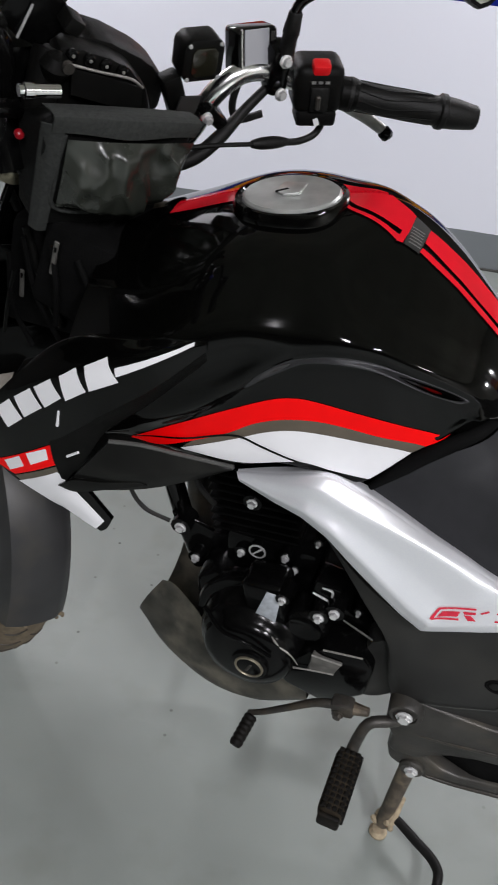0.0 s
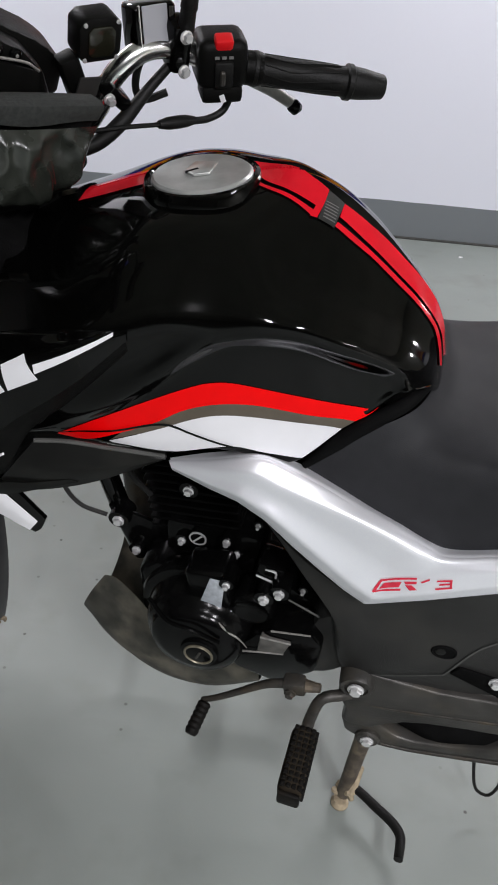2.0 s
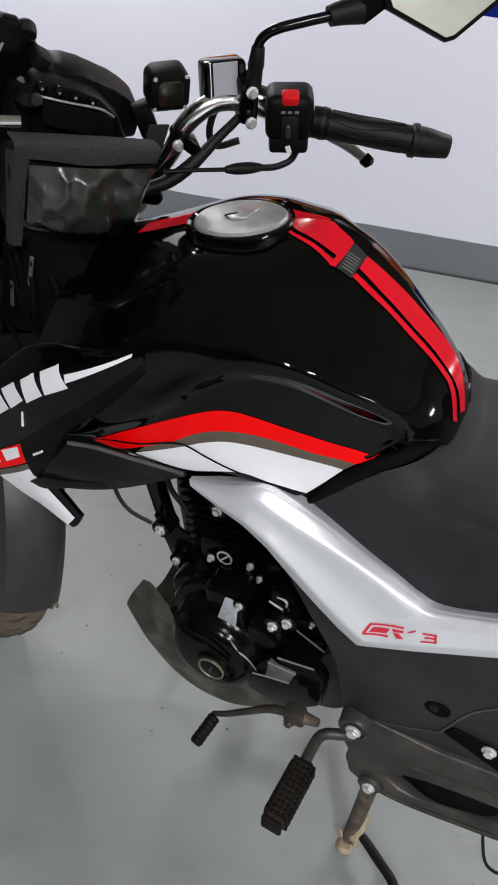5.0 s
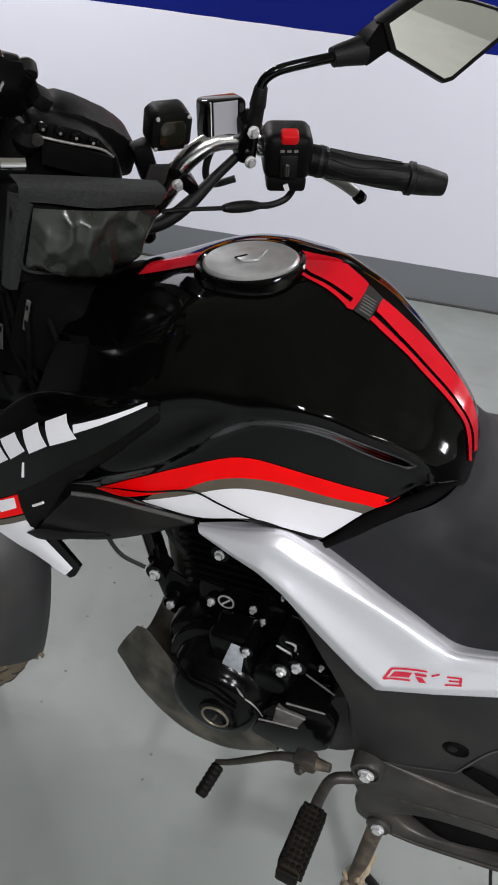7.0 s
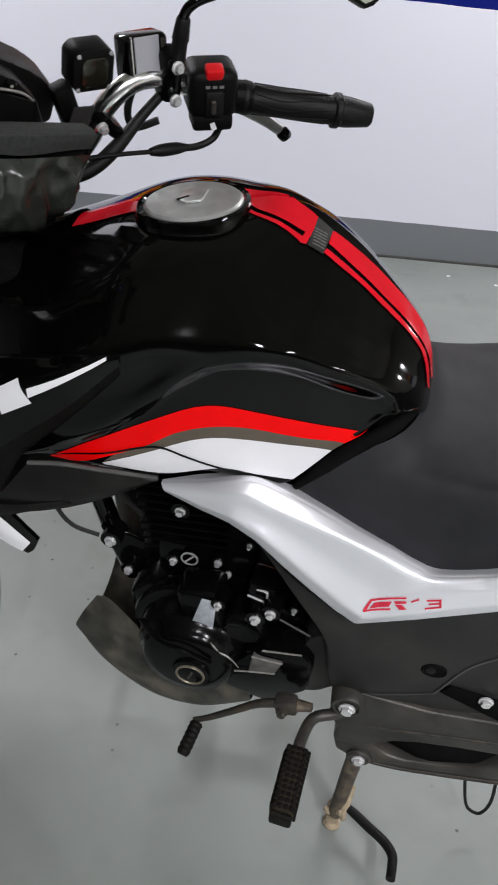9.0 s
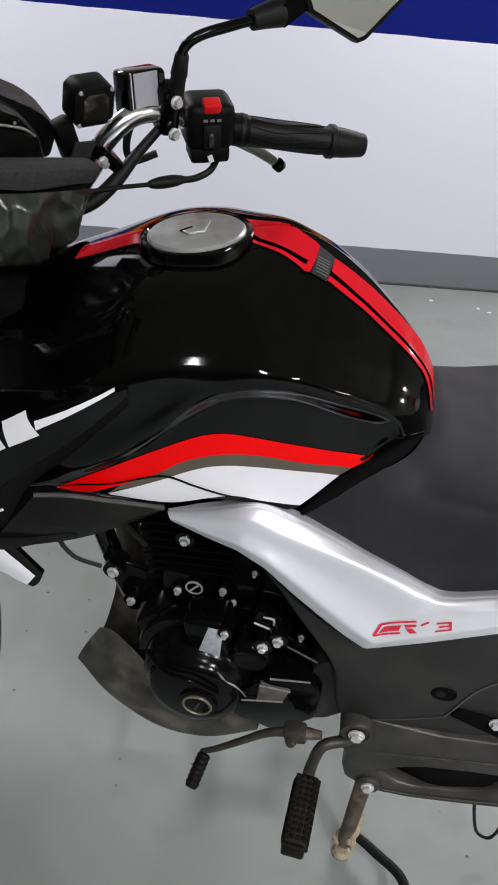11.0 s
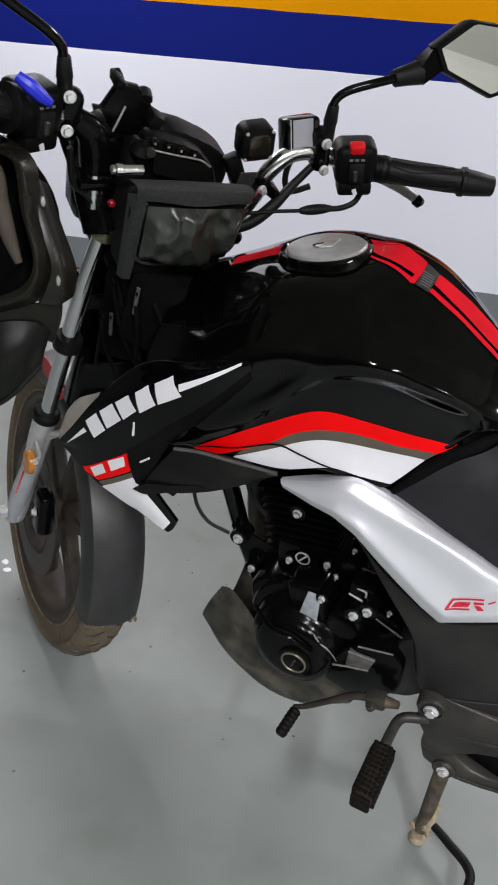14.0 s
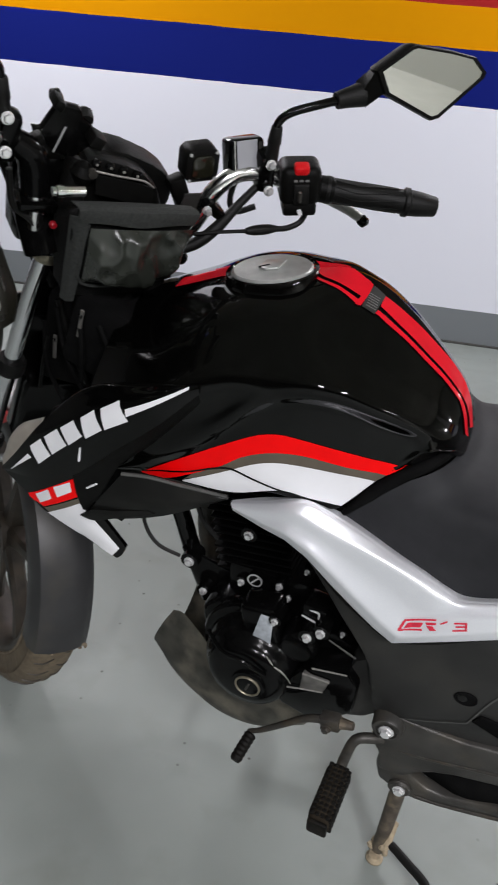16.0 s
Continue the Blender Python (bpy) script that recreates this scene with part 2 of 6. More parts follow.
def speckled_floor(m):
    """Adds small dark grit marks and long faint scuffs to a floor paint."""
    nt = m.node_tree
    p = nt.nodes["Principled BSDF"]
    under = p.inputs["Base Color"].links[0].from_socket
    pos = nt.nodes.new("ShaderNodeNewGeometry")
    spots = nt.nodes.new("ShaderNodeTexVoronoi")
    spots.voronoi_dimensions = "2D"
    spots.inputs["Scale"].default_value = 9.0
    nt.links.new(pos.outputs["Position"], spots.inputs["Vector"])
    near = nt.nodes.new("ShaderNodeMapRange")
    near.inputs["From Min"].default_value, near.inputs["From Max"].default_value = 0.034, 0.016
    nt.links.new(spots.outputs["Distance"], near.inputs["Value"])
    some = nt.nodes.new("ShaderNodeSeparateColor")
    nt.links.new(spots.outputs["Color"], some.inputs["Color"])
    pick = nt.nodes.new("ShaderNodeMapRange")
    pick.inputs["From Min"].default_value, pick.inputs["From Max"].default_value = 0.6, 0.95
    nt.links.new(some.outputs["Red"], pick.inputs["Value"])
    grit = nt.nodes.new("ShaderNodeMath")
    grit.operation = "MULTIPLY"
    nt.links.new(near.outputs[0], grit.inputs[0])
    nt.links.new(pick.outputs[0], grit.inputs[1])
    stretch = nt.nodes.new("ShaderNodeMapping")
    stretch.inputs["Scale"].default_value = (4.0, 9.0, 1.0)
    stretch.inputs["Rotation"].default_value = (0.0, 0.0, 0.5)
    nt.links.new(pos.outputs["Position"], stretch.inputs["Vector"])
    streak = nt.nodes.new("ShaderNodeTexNoise")
    streak.inputs["Scale"].default_value = 1.0
    streak.inputs["Detail"].default_value = 6.0
    nt.links.new(stretch.outputs[0], streak.inputs["Vector"])
    scuff = nt.nodes.new("ShaderNodeMapRange")
    scuff.inputs["From Min"].default_value, scuff.inputs["From Max"].default_value = 0.60, 0.80
    scuff.inputs["To Max"].default_value = 0.2
    nt.links.new(streak.outputs["Fac"], scuff.inputs["Value"])
    marks = nt.nodes.new("ShaderNodeMath")
    marks.operation = "MAXIMUM"
    nt.links.new(grit.outputs[0], marks.inputs[0])
    nt.links.new(scuff.outputs[0], marks.inputs[1])
    mix = nt.nodes.new("ShaderNodeMix")
    mix.data_type = "RGBA"
    nt.links.new(marks.outputs[0], mix.inputs["Factor"])
    nt.links.new(under, mix.inputs["A"])
    mix.inputs["B"].default_value = (0.075, 0.078, 0.07, 1)
    nt.links.new(mix.outputs["Result"], p.inputs["Base Color"])


FOOT_H, BLUE_H, ORANGE_H, RED_H, RED_TOP = 0.160, 1.016, 1.226, 1.379, 1.6
wall_paint = banded_wall()
speckled_floor(floor_paint)
added_strip_paint = material("pale_unseen_strip", (0.5, 0.5, 0.46), 0.6, spec=0.3, grain=0.05, grain_size=5, dirt=(0.3, 0.3, 0.27), dirt_amount=0.12, dirt_size=8)
# paler than the paint of the other unseen walls
east_paint = material("east_wall_paint", (0.36, 0.365, 0.33), 0.8, grain=0.03, grain_size=2)
seam_dark = material("seam_dark", (0.05, 0.05, 0.045), 0.9, grain=0.4, grain_size=25)

# ---- building helpers ----
from mathutils.bvhtree import BVHTree


def spline(pts, n, tight=False):
    """n points evenly along a smooth line through pts (straight pieces if tight)."""
    pts = np.array([tuple(p) for p in pts], float)
    if len(pts) == 2 or tight:
        d = np.r_[0, np.cumsum(np.linalg.norm(np.diff(pts, axis=0), axis=1))]
        s = np.linspace(0, d[-1], n)
        return [Vector([np.interp(x, d, pts[:, k]) for k in range(pts.shape[1])]) for x in s]
    d = np.r_[0, np.cumsum(np.maximum(1e-6, np.linalg.norm(np.diff(pts, axis=0), axis=1)) ** 0.7)]
    tan = np.zeros_like(pts)
    tan[1:-1] = (pts[2:] - pts[:-2]) / (d[2:] - d[:-2])[:, None]
    tan[0], tan[-1] = (pts[1] - pts[0]) / (d[1] - d[0]), (pts[-1] - pts[-2]) / (d[-1] - d[-2])
    out = []
    for x in np.linspace(0, d[-1], n):
        i = min(len(d) - 2, max(0, int(np.searchsorted(d, x) - 1)))
        w = d[i + 1] - d[i]
        u = (x - d[i]) / w
        out.append(Vector((2 * u**3 - 3 * u**2 + 1) * pts[i] + (u**3 - 2 * u**2 + u) * w * tan[i] + (3 * u**2 - 2 * u**3) * pts[i + 1] + (u**3 - u**2) * w * tan[i + 1]))
    return out


def at(xs, ys, x):
    """Smooth value at x of the line through (xs, ys)."""
    i = min(len(xs) - 2, max(0, int(np.searchsorted(xs, x) - 1)))
    m = [(ys[min(k + 1, len(xs) - 1)] - ys[max(k - 1, 0)]) / (xs[min(k + 1, len(xs) - 1)] - xs[max(k - 1, 0)]) for k in (i, i + 1)]
    w = xs[i + 1] - xs[i]
    u = (x - xs[i]) / w
    return (2 * u**3 - 3 * u**2 + 1) * ys[i] + (u**3 - 2 * u**2 + u) * w * m[0] + (3 * u**2 - 2 * u**3) * ys[i + 1] + (u**3 - u**2) * w * m[1]


def B(a, b, h):
    """A point of the motorcycle: metres to the rear, to its left and up."""
    return Vector((a, -b, h))


def mesh_from(name, verts, faces, mat, smooth=True, sharp=35):
    me = bpy.data.meshes.new(name)
    me.from_pydata([tuple(v) for v in verts], [], faces)
    me.materials.append(mat)
    bm = bmesh.new()
    bm.from_mesh(me)
    bmesh.ops.recalc_face_normals(bm, faces=bm.faces)
    bm.to_mesh(me)
    bm.free()
    if smooth:
        me.polygons.foreach_set("use_smooth", [True] * len(me.polygons))
        me.set_sharp_from_angle(angle=radians(sharp))
    return me


def part(name, shape, mat, parent=None, label="", smooth=True, sharp=35):
    """Links verts and faces, or a bmesh, as one mesh object under parent."""
    if isinstance(shape, bmesh.types.BMesh):
        me = bpy.data.meshes.new(name)
        bmesh.ops.recalc_face_normals(shape, faces=shape.faces)
        shape.to_mesh(me)
        shape.free()
        me.materials.append(mat)
        if smooth:
            me.polygons.foreach_set("use_smooth", [True] * len(me.polygons))
            me.set_sharp_from_angle(angle=radians(sharp))
    else:
        me = mesh_from(name, *shape, mat, smooth, sharp)
    ob = new(name, me)
    if parent:
        ob.parent = parent
    if label:
        ob["label"] = label
    return ob


def thing(name, m, label, category, group="", kind=""):
    ob = new(name)
    ob.empty_display_size = 0.05
    ob.matrix_world = m
    return tagged(ob, label, category, group, kind)


def join(*shapes):
    verts, faces = [], []
    for v, f in shapes:
        k = len(verts)
        verts += list(v)
        faces += [tuple(i + k for i in q) for q in f]
    return verts, faces


def grid(rows, closed=False, caps=False):
    """Faces through rows of points of equal number."""
    n, k = len(rows), len(rows[0])
    verts = [p for r in rows for p in r]
    faces = []
    for i in range(n - 1):
        for j in range(k if closed else k - 1):
            j2 = (j + 1) % k
            faces.append((i * k + j, i * k + j2, (i + 1) * k + j2, (i + 1) * k + j))
    if caps:
        faces += [tuple(range(k)), tuple(range((n - 1) * k, n * k))]
    return verts, faces


def sheet(curves, n=28, m=10, thick=0.003, tight=(), inward=Vector((0, 1, 0)), straight=False):
    """A panel through several lines of points, with thickness and a rounded lip."""
    lines = [spline(c, n, i in tight) for i, c in enumerate(curves)]
    rows = [spline([ln[j] for ln in lines], m, straight) for j in range(n)]
    top, faces = grid(rows)
    k = len(top)
    low = [v + inward * thick for v in top]
    faces = list(faces) + [tuple(i + k for i in reversed(f)) for f in faces]
    rim = [i * m for i in range(n)] + [(n - 1) * m + j for j in range(1, m)] + [i * m + m - 1 for i in range(n - 2, -1, -1)] + [j for j in range(m - 2, 0, -1)]
    for i, j in zip(rim, rim[1:] + rim[:1]):
        faces.append((i, j, j + k, i + k))
    return top + low, faces


def circle(c, u, v, r, n):
    return [c + r * (u * math.cos(2 * math.pi * i / n) + v * math.sin(2 * math.pi * i / n)) for i in range(n)]


def tube(path, radius, n=14, smooth_n=0, closed_ends=True):
    """A round bar along a path; radius may be a list."""
    pts = spline(path, smooth_n) if smooth_n else [Vector(p) for p in path]
    rad = [radius] * len(pts) if not hasattr(radius, "__len__") else [float(np.interp(i / (len(pts) - 1), np.linspace(0, 1, len(radius)), radius)) for i in range(len(pts))]
    rows, u = [], None
    for i, p in enumerate(pts):
        d = (pts[min(i + 1, len(pts) - 1)] - pts[max(i - 1, 0)]).normalized()
        u = (u - d * u.dot(d)).normalized() if u else d.orthogonal().normalized()
        rows.append(circle(p, u, d.cross(u), rad[i], n))
    return grid(rows, True, closed_ends)


def lathe(profile, m, n=28):
    """A turned shape: profile of (radius, along) about the z axis of the matrix m."""
    rows = [[m @ Vector((max(r, 1e-5) * math.cos(2 * math.pi * i / n), max(r, 1e-5) * math.sin(2 * math.pi * i / n), z)) for i in range(n)] for r, z in profile]
    return grid(rows, True, True)


def facing(p, normal, spin=0.0):
    """A matrix at p whose z axis points along normal."""
    return Matrix.Translation(p) @ Vector(normal).to_track_quat("Z", "Y").to_matrix().to_4x4() @ Matrix.Rotation(radians(spin), 4, "Z")


def block(size, m=None, bevel=0.003, seg=2, taper=1.0):
    """A box with rounded edges, its middle at the matrix m; taper narrows its top."""
    bm = bmesh.new()
    bmesh.ops.create_cube(bm, size=1)
    for v in bm.verts:
        k = taper if v.co.z > 0 else 1
        v.co = Vector((v.co.x * size[0] * k, v.co.y * size[1] * k, v.co.z * size[2]))
    if bevel:
        bmesh.ops.bevel(bm, geom=bm.edges[:], offset=bevel, segments=seg, affect="EDGES", profile=0.5)
    if m:
        bmesh.ops.transform(bm, matrix=m, verts=bm.verts)
    verts, faces = [v.co.copy() for v in bm.verts], []
    bm.verts.index_update()
    faces = [tuple(v.index for v in f.verts) for f in bm.faces]
    bm.free()
    return verts, faces


def plate(outline, m, thick, bevel=0.0015):
    """A flat plate of a 2D outline, standing on the xy plane of m."""
    bm = bmesh.new()
    f = bm.faces.new([bm.verts.new((x, y, 0)) for x, y in outline])
    ext = bmesh.ops.extrude_face_region(bm, geom=[f])
    bmesh.ops.translate(bm, vec=(0, 0, thick), verts=[g for g in ext["geom"] if isinstance(g, bmesh.types.BMVert)])
    if bevel:
        bmesh.ops.bevel(bm, geom=bm.edges[:], offset=bevel, segments=2, affect="EDGES", profile=0.5)
    bmesh.ops.transform(bm, matrix=m, verts=bm.verts)
    bm.verts.index_update()
    out = [v.co.copy() for v in bm.verts], [tuple(v.index for v in f.verts) for f in bm.faces]
    bm.free()
    return out


def hex_bolt(p, normal, r=0.006, h=0.006):
    m = facing(p, normal, 20)
    head = lathe([(0, 0), (r, 0), (r, h * 0.75), (r * 0.85, h), (0, h)], m, 6)
    washer = lathe([(0, -0.001), (r * 1.3, -0.001), (r * 1.3, 0.001), (r * 0.9, 0.0018), (0, 0.0018)], m, 18)
    return join(head, washer)


def decal(upper, lower, target, way, n=30, m=5, lift=0.0007, tight=False):
    """A film laid on a surface between two lines, dropped onto it along way."""
    up, low = spline(upper, n, tight), spline(lower, n, tight)
    rows = []
    for p, q in zip(up, low):
        row = []
        for j in range(m):
            o = p.lerp(q, j / (m - 1))
            hit, nor, _, _ = target.ray_cast(o - way * 0.4, way)
            if hit is None:
                hit, nor, _, _ = target.find_nearest(o)
            if nor.dot(way) > 0:
                nor = -nor
            row.append(hit + nor * lift)
        rows.append(row)
    top, faces = grid(rows)
    k = len(top)
    low = [v + way * (lift * 0.9) for v in top]
    return top, faces


def tree_of(shape):
    return BVHTree.FromPolygons([tuple(v) for v in shape[0]], shape[1])


def box_structure(name, lo, hi, mat, label, category):
    lo, hi = Vector(lo), Vector(hi)
    ob = part(name, block(hi - lo, Matrix.Translation((lo + hi) / 2), 0.0), mat, None, smooth=False)
    return tagged(ob, label, category, kind="structure")


# ---- the garage bay ----
WALL_Y = 3.54
box_structure("floor", (-4.5, -9.0, -0.12), (5.0, WALL_Y, 0.0), floor_paint, "grey painted concrete floor with faint scuffs", "floor")
box_structure("wall_north", (-4.5, WALL_Y, -0.12), (5.0, WALL_Y + 0.18, 2.62), wall_paint, "white garage wall with grey foot and blue orange red bands", "wall")
box_structure("wall_south", (-4.5, -9.18, -0.12), (5.0, -9.0, 2.62), plain_wall, "plain pale painted garage wall", "wall")
box_structure("wall_west", (-4.68, -9.18, -0.12), (-4.5, WALL_Y + 0.18, 2.62), plain_wall, "plain pale painted side wall", "wall")
box_structure("wall_east", (5.0, -9.18, -0.12), (5.18, WALL_Y + 0.18, 2.62), east_paint, "plain pale grey painted side wall", "wall")
box_structure("ceiling", (-4.68, -9.18, 2.62), (5.18, WALL_Y + 0.18, 2.8), concrete, "pale concrete garage ceiling", "ceiling")
box_structure("trim", (-4.5, WALL_Y - 0.018, 0.0), (5.0, WALL_Y, 0.006), seam_dark, "dark seam where floor meets wall", "trim")
# pale strip added out of view; it throws light back at the motorcycle
box_structure("pavement", (2.7, -5.0, 0.0), (5.0, 3.3, 0.012), added_strip_paint, "unseen pale strip added along the side wall", "pavement")

# ---- the motorcycle ----
OUT = Vector((0, -1, 0))
bike = thing("motorcycle", pose(0, 0.9885, 0, 9.2, 0, -11.7), "black red and silver naked motorcycle leaning on its side stand", "motorcycle")

# tank: stations along its length
TA = [-0.20, -0.13, -0.06, 0.0, 0.05, 0.09, 0.13, 0.17, 0.205, 0.235, 0.259, 0.271]
TOP = [0.890, 0.918, 0.946, 0.9585, 0.965, 0.9715, 0.960, 0.9338, 0.902, 0.8700, 0.8335, 0.7888]
CREASE_B = [0.17, 0.19, 0.19, 0.176, 0.165, 0.16, 0.152, 0.139, 0.121, 0.101, 0.075, 0.040]
CREASE_H = [0.79, 0.828, 0.862, 0.884, 0.885, 0.892, 0.888, 0.872, 0.853, 0.830, 0.803, 0.778]
FAR_B = [0.17, 0.19, 0.19, 0.176, 0.165, 0.16, 0.149, 0.132, 0.1135, 0.1015, 0.0748, 0.0275]
FAR_H = [0.79, 0.828, 0.862, 0.884, 0.885, 0.892, 0.884, 0.8587, 0.828, 0.806, 0.794, 0.7773]
LOW_B = [0.173, 0.175, 0.175, 0.175, 0.171, 0.162, 0.151, 0.142, 0.132, 0.113, 0.079, 0.043]
LOW_H = [0.70, 0.705, 0.707, 0.713, 0.728, 0.722, 0.712, 0.742, 0.785, 0.812, 0.800, 0.776]


# upper edge of the knee recess
REC_A = [-0.20, -0.12, -0.073, -0.034, -0.002, 0.029, 0.059, 0.10, 0.149, 0.185, 0.212, 0.228, 0.238, 0.246, 0.276]
REC_H = [0.69, 0.735, 0.766, 0.797, 0.826, 0.856, 0.877, 0.885, 0.879, 0.864, 0.846, 0.830, 0.806, 0.775, 0.70]


def ease(x):
    x = min(1.0, max(0.0, x))
    return x * x * (3 - 2 * x)


def tank_section(a):
    t, lb, lh = (at(TA, k, a) for k in (TOP, LOW_B, LOW_H))
    fl = 0.10 - 0.075 * math.exp(-((a + 0.02) / 0.065) ** 2)
    w = ease((a - 0.05) / 0.07)
    edge = at(REC_A, REC_H, a)
    front = ease((0.045 - a) / 0.05)
    flat_top = math.exp(-((a + 0.006) / 0.075) ** 2)
    halves = []
    for crease_b, crease_h, k1, k2, level in ((CREASE_B, CREASE_H, 0.13, 0.31, flat_top), (FAR_B, FAR_H, 0.064, 0.388, 0.0)):
        cb, ch = at(TA, crease_b, a), at(TA, crease_h, a)
        d = max(0.012, ch - lh)
        keys = [(0, t), (0.32 * cb, t - (fl + k1 * w) * (t - ch)), (0.62 * cb, t - (0.26 - 0.15 * level + fl + k2 * w) * (t - ch)), (0.86 * cb, t - (0.68 - 0.10 * level + 0.16 * w) * (t - ch)), (cb, ch),
                (0.66 * cb + 0.34 * lb, ch - 0.32 * d), (0.2 * cb + 0.8 * lb, ch - 0.72 * d), (lb, lh), (lb - 0.03, lh - 0.006)]
        half = []
        for b, h in spline(keys, 150):
            if h < ch:
                b -= 0.0115 * ease((min(edge + 0.006, ch) - h) / 0.034) * ease((0.268 - a) / 0.05)
                if edge < h:
                    b -= 0.008 * front * ease((a + 0.14) / 0.05) * math.sin(math.pi * (h - edge) / max(0.01, ch - edge)) ** 2
            half.append((b, h))
        halves.append(half)
    return [B(a, p[0], p[1]) for p in halves[0]] + [B(a, -p[0] * (1 - 0.31 * w), p[1]) for p in reversed(halves[1][1:])]


tank_shape = grid([tank_section(a) for a in np.linspace(TA[0], TA[-1], 220)], False, False)
k_sec = len(tank_section(0))
tank_shape = (tank_shape[0], tank_shape[1] + [tuple(range(k_sec)), tuple(range(219 * k_sec, 220 * k_sec))])
tank = part("fuel_tank", tank_shape, gloss_black, bike, "gloss black tank with sculpted knee recess", sharp=60)
tank_tree = tree_of(tank_shape)
IN, DOWN = Vector((0, 1, 0)), Vector((0, 0, -1))

RED_UP = [(-0.1234, 0.7125), (-0.070, 0.749), (-0.0156, 0.7831), (0.032, 0.8092), (0.0582, 0.8157), (0.0834, 0.8139), (0.1302, 0.8044), (0.176, 0.795), (0.211, 0.790)]
RED_LO = [(-0.1244, 0.7095), (-0.095, 0.7085), (-0.050, 0.7305), (-0.0115, 0.7528), (0.0181, 0.7747), (0.0513, 0.7875), (0.0899, 0.790), (0.1464, 0.7793), (0.1908, 0.776)]
WHITE_UP = [(-0.0642, 0.7154), (-0.0078, 0.7452), (0.0306, 0.766), (0.0578, 0.7742), (0.0899, 0.7743), (0.1358, 0.7688), (0.179, 0.7653)]
WHITE_LO = [(-0.0608, 0.7135), (0.009, 0.7175), (0.068, 0.7352), (0.1041, 0.728), (0.1427, 0.7205)]
flat = lambda pts: [B(a, 0.2, h) for a, h in pts]
part("red_stripe", decal(flat(RED_UP), flat(RED_LO), tank_tree, IN), red_vinyl, tank, "bright red curved stripe")
part("bronze_stripe", decal(flat(RED_LO[2:]), flat([(-0.062, 0.718)] + WHITE_UP[1:]), tank_tree, IN), olive_vinyl, tank, "thin dull bronze stripe")
part("white_stripe", decal(flat(WHITE_UP), flat(WHITE_LO), tank_tree, IN), white_vinyl, tank, "white sticker panel")
part("pinstripe", decal(flat([(-0.119, 0.7185), (-0.0607, 0.7325), (-0.004, 0.7548), (0.0287, 0.7488), (0.0717, 0.7368)]), flat([(-0.119, 0.7165), (-0.0607, 0.7300), (-0.004, 0.7518), (0.0287, 0.7460), (0.0717, 0.7342)]), tank_tree, IN, lift=0.0022), gloss_black, tank, "thin black line")

# stripes along the tank's back: a broad and a thin red line, closed by a slanted end before the label
above = lambda pts: [B(a, b, 1.0) for a, b in pts]


def on_back(name, near, far, mat, label="", n=70, m=26, lift=0.0016):
    part(name, decal(above(near), above(far), tank_tree, DOWN, n, m, lift), mat, tank, label)


on_back("top_stripe", [(0.036, -0.006), (0.0613, 0.0228), (0.0808, 0.0320), (0.0972, 0.0355), (0.1135, 0.0375)], [(0.036, -0.023), (0.0545, -0.0185), (0.0756, -0.0100), (0.0997, 0.0035), (0.1175, 0.0095)], stripe_red, "red stripe behind the filler cap", lift=0.0026)
on_back("top_pinstripe", [(0.038, 0.010), (0.0558, 0.0293), (0.0743, 0.0390), (0.1006, 0.0458), (0.1125, 0.0495)], [(0.040, 0.004), (0.0575, 0.0252), (0.0740, 0.0338), (0.0990, 0.0400), (0.1125, 0.0425)], stripe_red, "thin red line")
on_back("stripe_end", [(0.1107, 0.0504), (0.1145, 0.0300), (0.1158, 0.0085)], [(0.1175, 0.0485), (0.1205, 0.0300), (0.1215, 0.0110)], stripe_red, "slanted red end of the stripe", lift=0.0021)
on_back("top_stripe", [(0.1376, 0.0337), (0.1613, 0.0356), (0.1847, 0.0345), (0.2033, 0.0324), (0.2311, 0.0268), (0.2465, 0.0235), (0.2590, 0.0210), (0.2669, 0.0205)], [(0.1385, 0.0150), (0.1469, 0.0142), (0.1668, 0.0125), (0.1870, 0.0095), (0.2047, 0.0070), (0.2227, 0.0040), (0.2397, 0.0010), (0.2523, 0.0020), (0.2612, 0.0040), (0.2694, 0.0070)], stripe_red, "red stripe along the spine", 90)
on_back("top_pinstripe", [(0.1352, 0.0462), (0.1524, 0.0472), (0.1747, 0.0455), (0.1983, 0.0432), (0.2192, 0.0393), (0.2394, 0.0345), (0.2519, 0.0328), (0.2640, 0.0395)], [(0.1368, 0.0402), (0.1532, 0.0406), (0.1777, 0.0397), (0.1995, 0.0370), (0.2227, 0.0328), (0.2424, 0.0282), (0.2551, 0.0262), (0.2672, 0.0300)], stripe_red, "thin red line", 90)
on_back("nose_stripe", [(-0.14, 0.022), (-0.10, 0.025), (-0.060, 0.026)], [(-0.14, -0.012), (-0.10, -0.014), (-0.060, -0.010)], stripe_red, "red stripe before the filler cap")
on_back("warning_label", [(0.1186, 0.0484), (0.1350, 0.0485)], [(0.1220, 0.0110), (0.1388, 0.0150)], smoke_film, "small dark label with faint bars", 8, 8, 0.0018)
for i in range(6):
    b0 = 0.0255 + 0.0036 * i
    on_back("label_bar", [(0.1215 + 0.0002 * i, b0 + 0.0012), (0.1345, b0 + 0.0004)], [(0.1215 + 0.0002 * i, b0), (0.1345, b0 - 0.0008)], label_print, "", 5, 2, 0.0023)

part("tank_trim", tube([B(0.146, 0.134, 0.706), B(0.186, 0.131, 0.757), B(0.215, 0.121, 0.781), B(0.238, 0.103, 0.791), B(0.254, 0.070, 0.789), B(0.264, 0.030, 0.777)], [0.004, 0.0085, 0.0085, 0.008, 0.006, 0.004], 12, 40), padding_black, tank, "black tank edge trim")
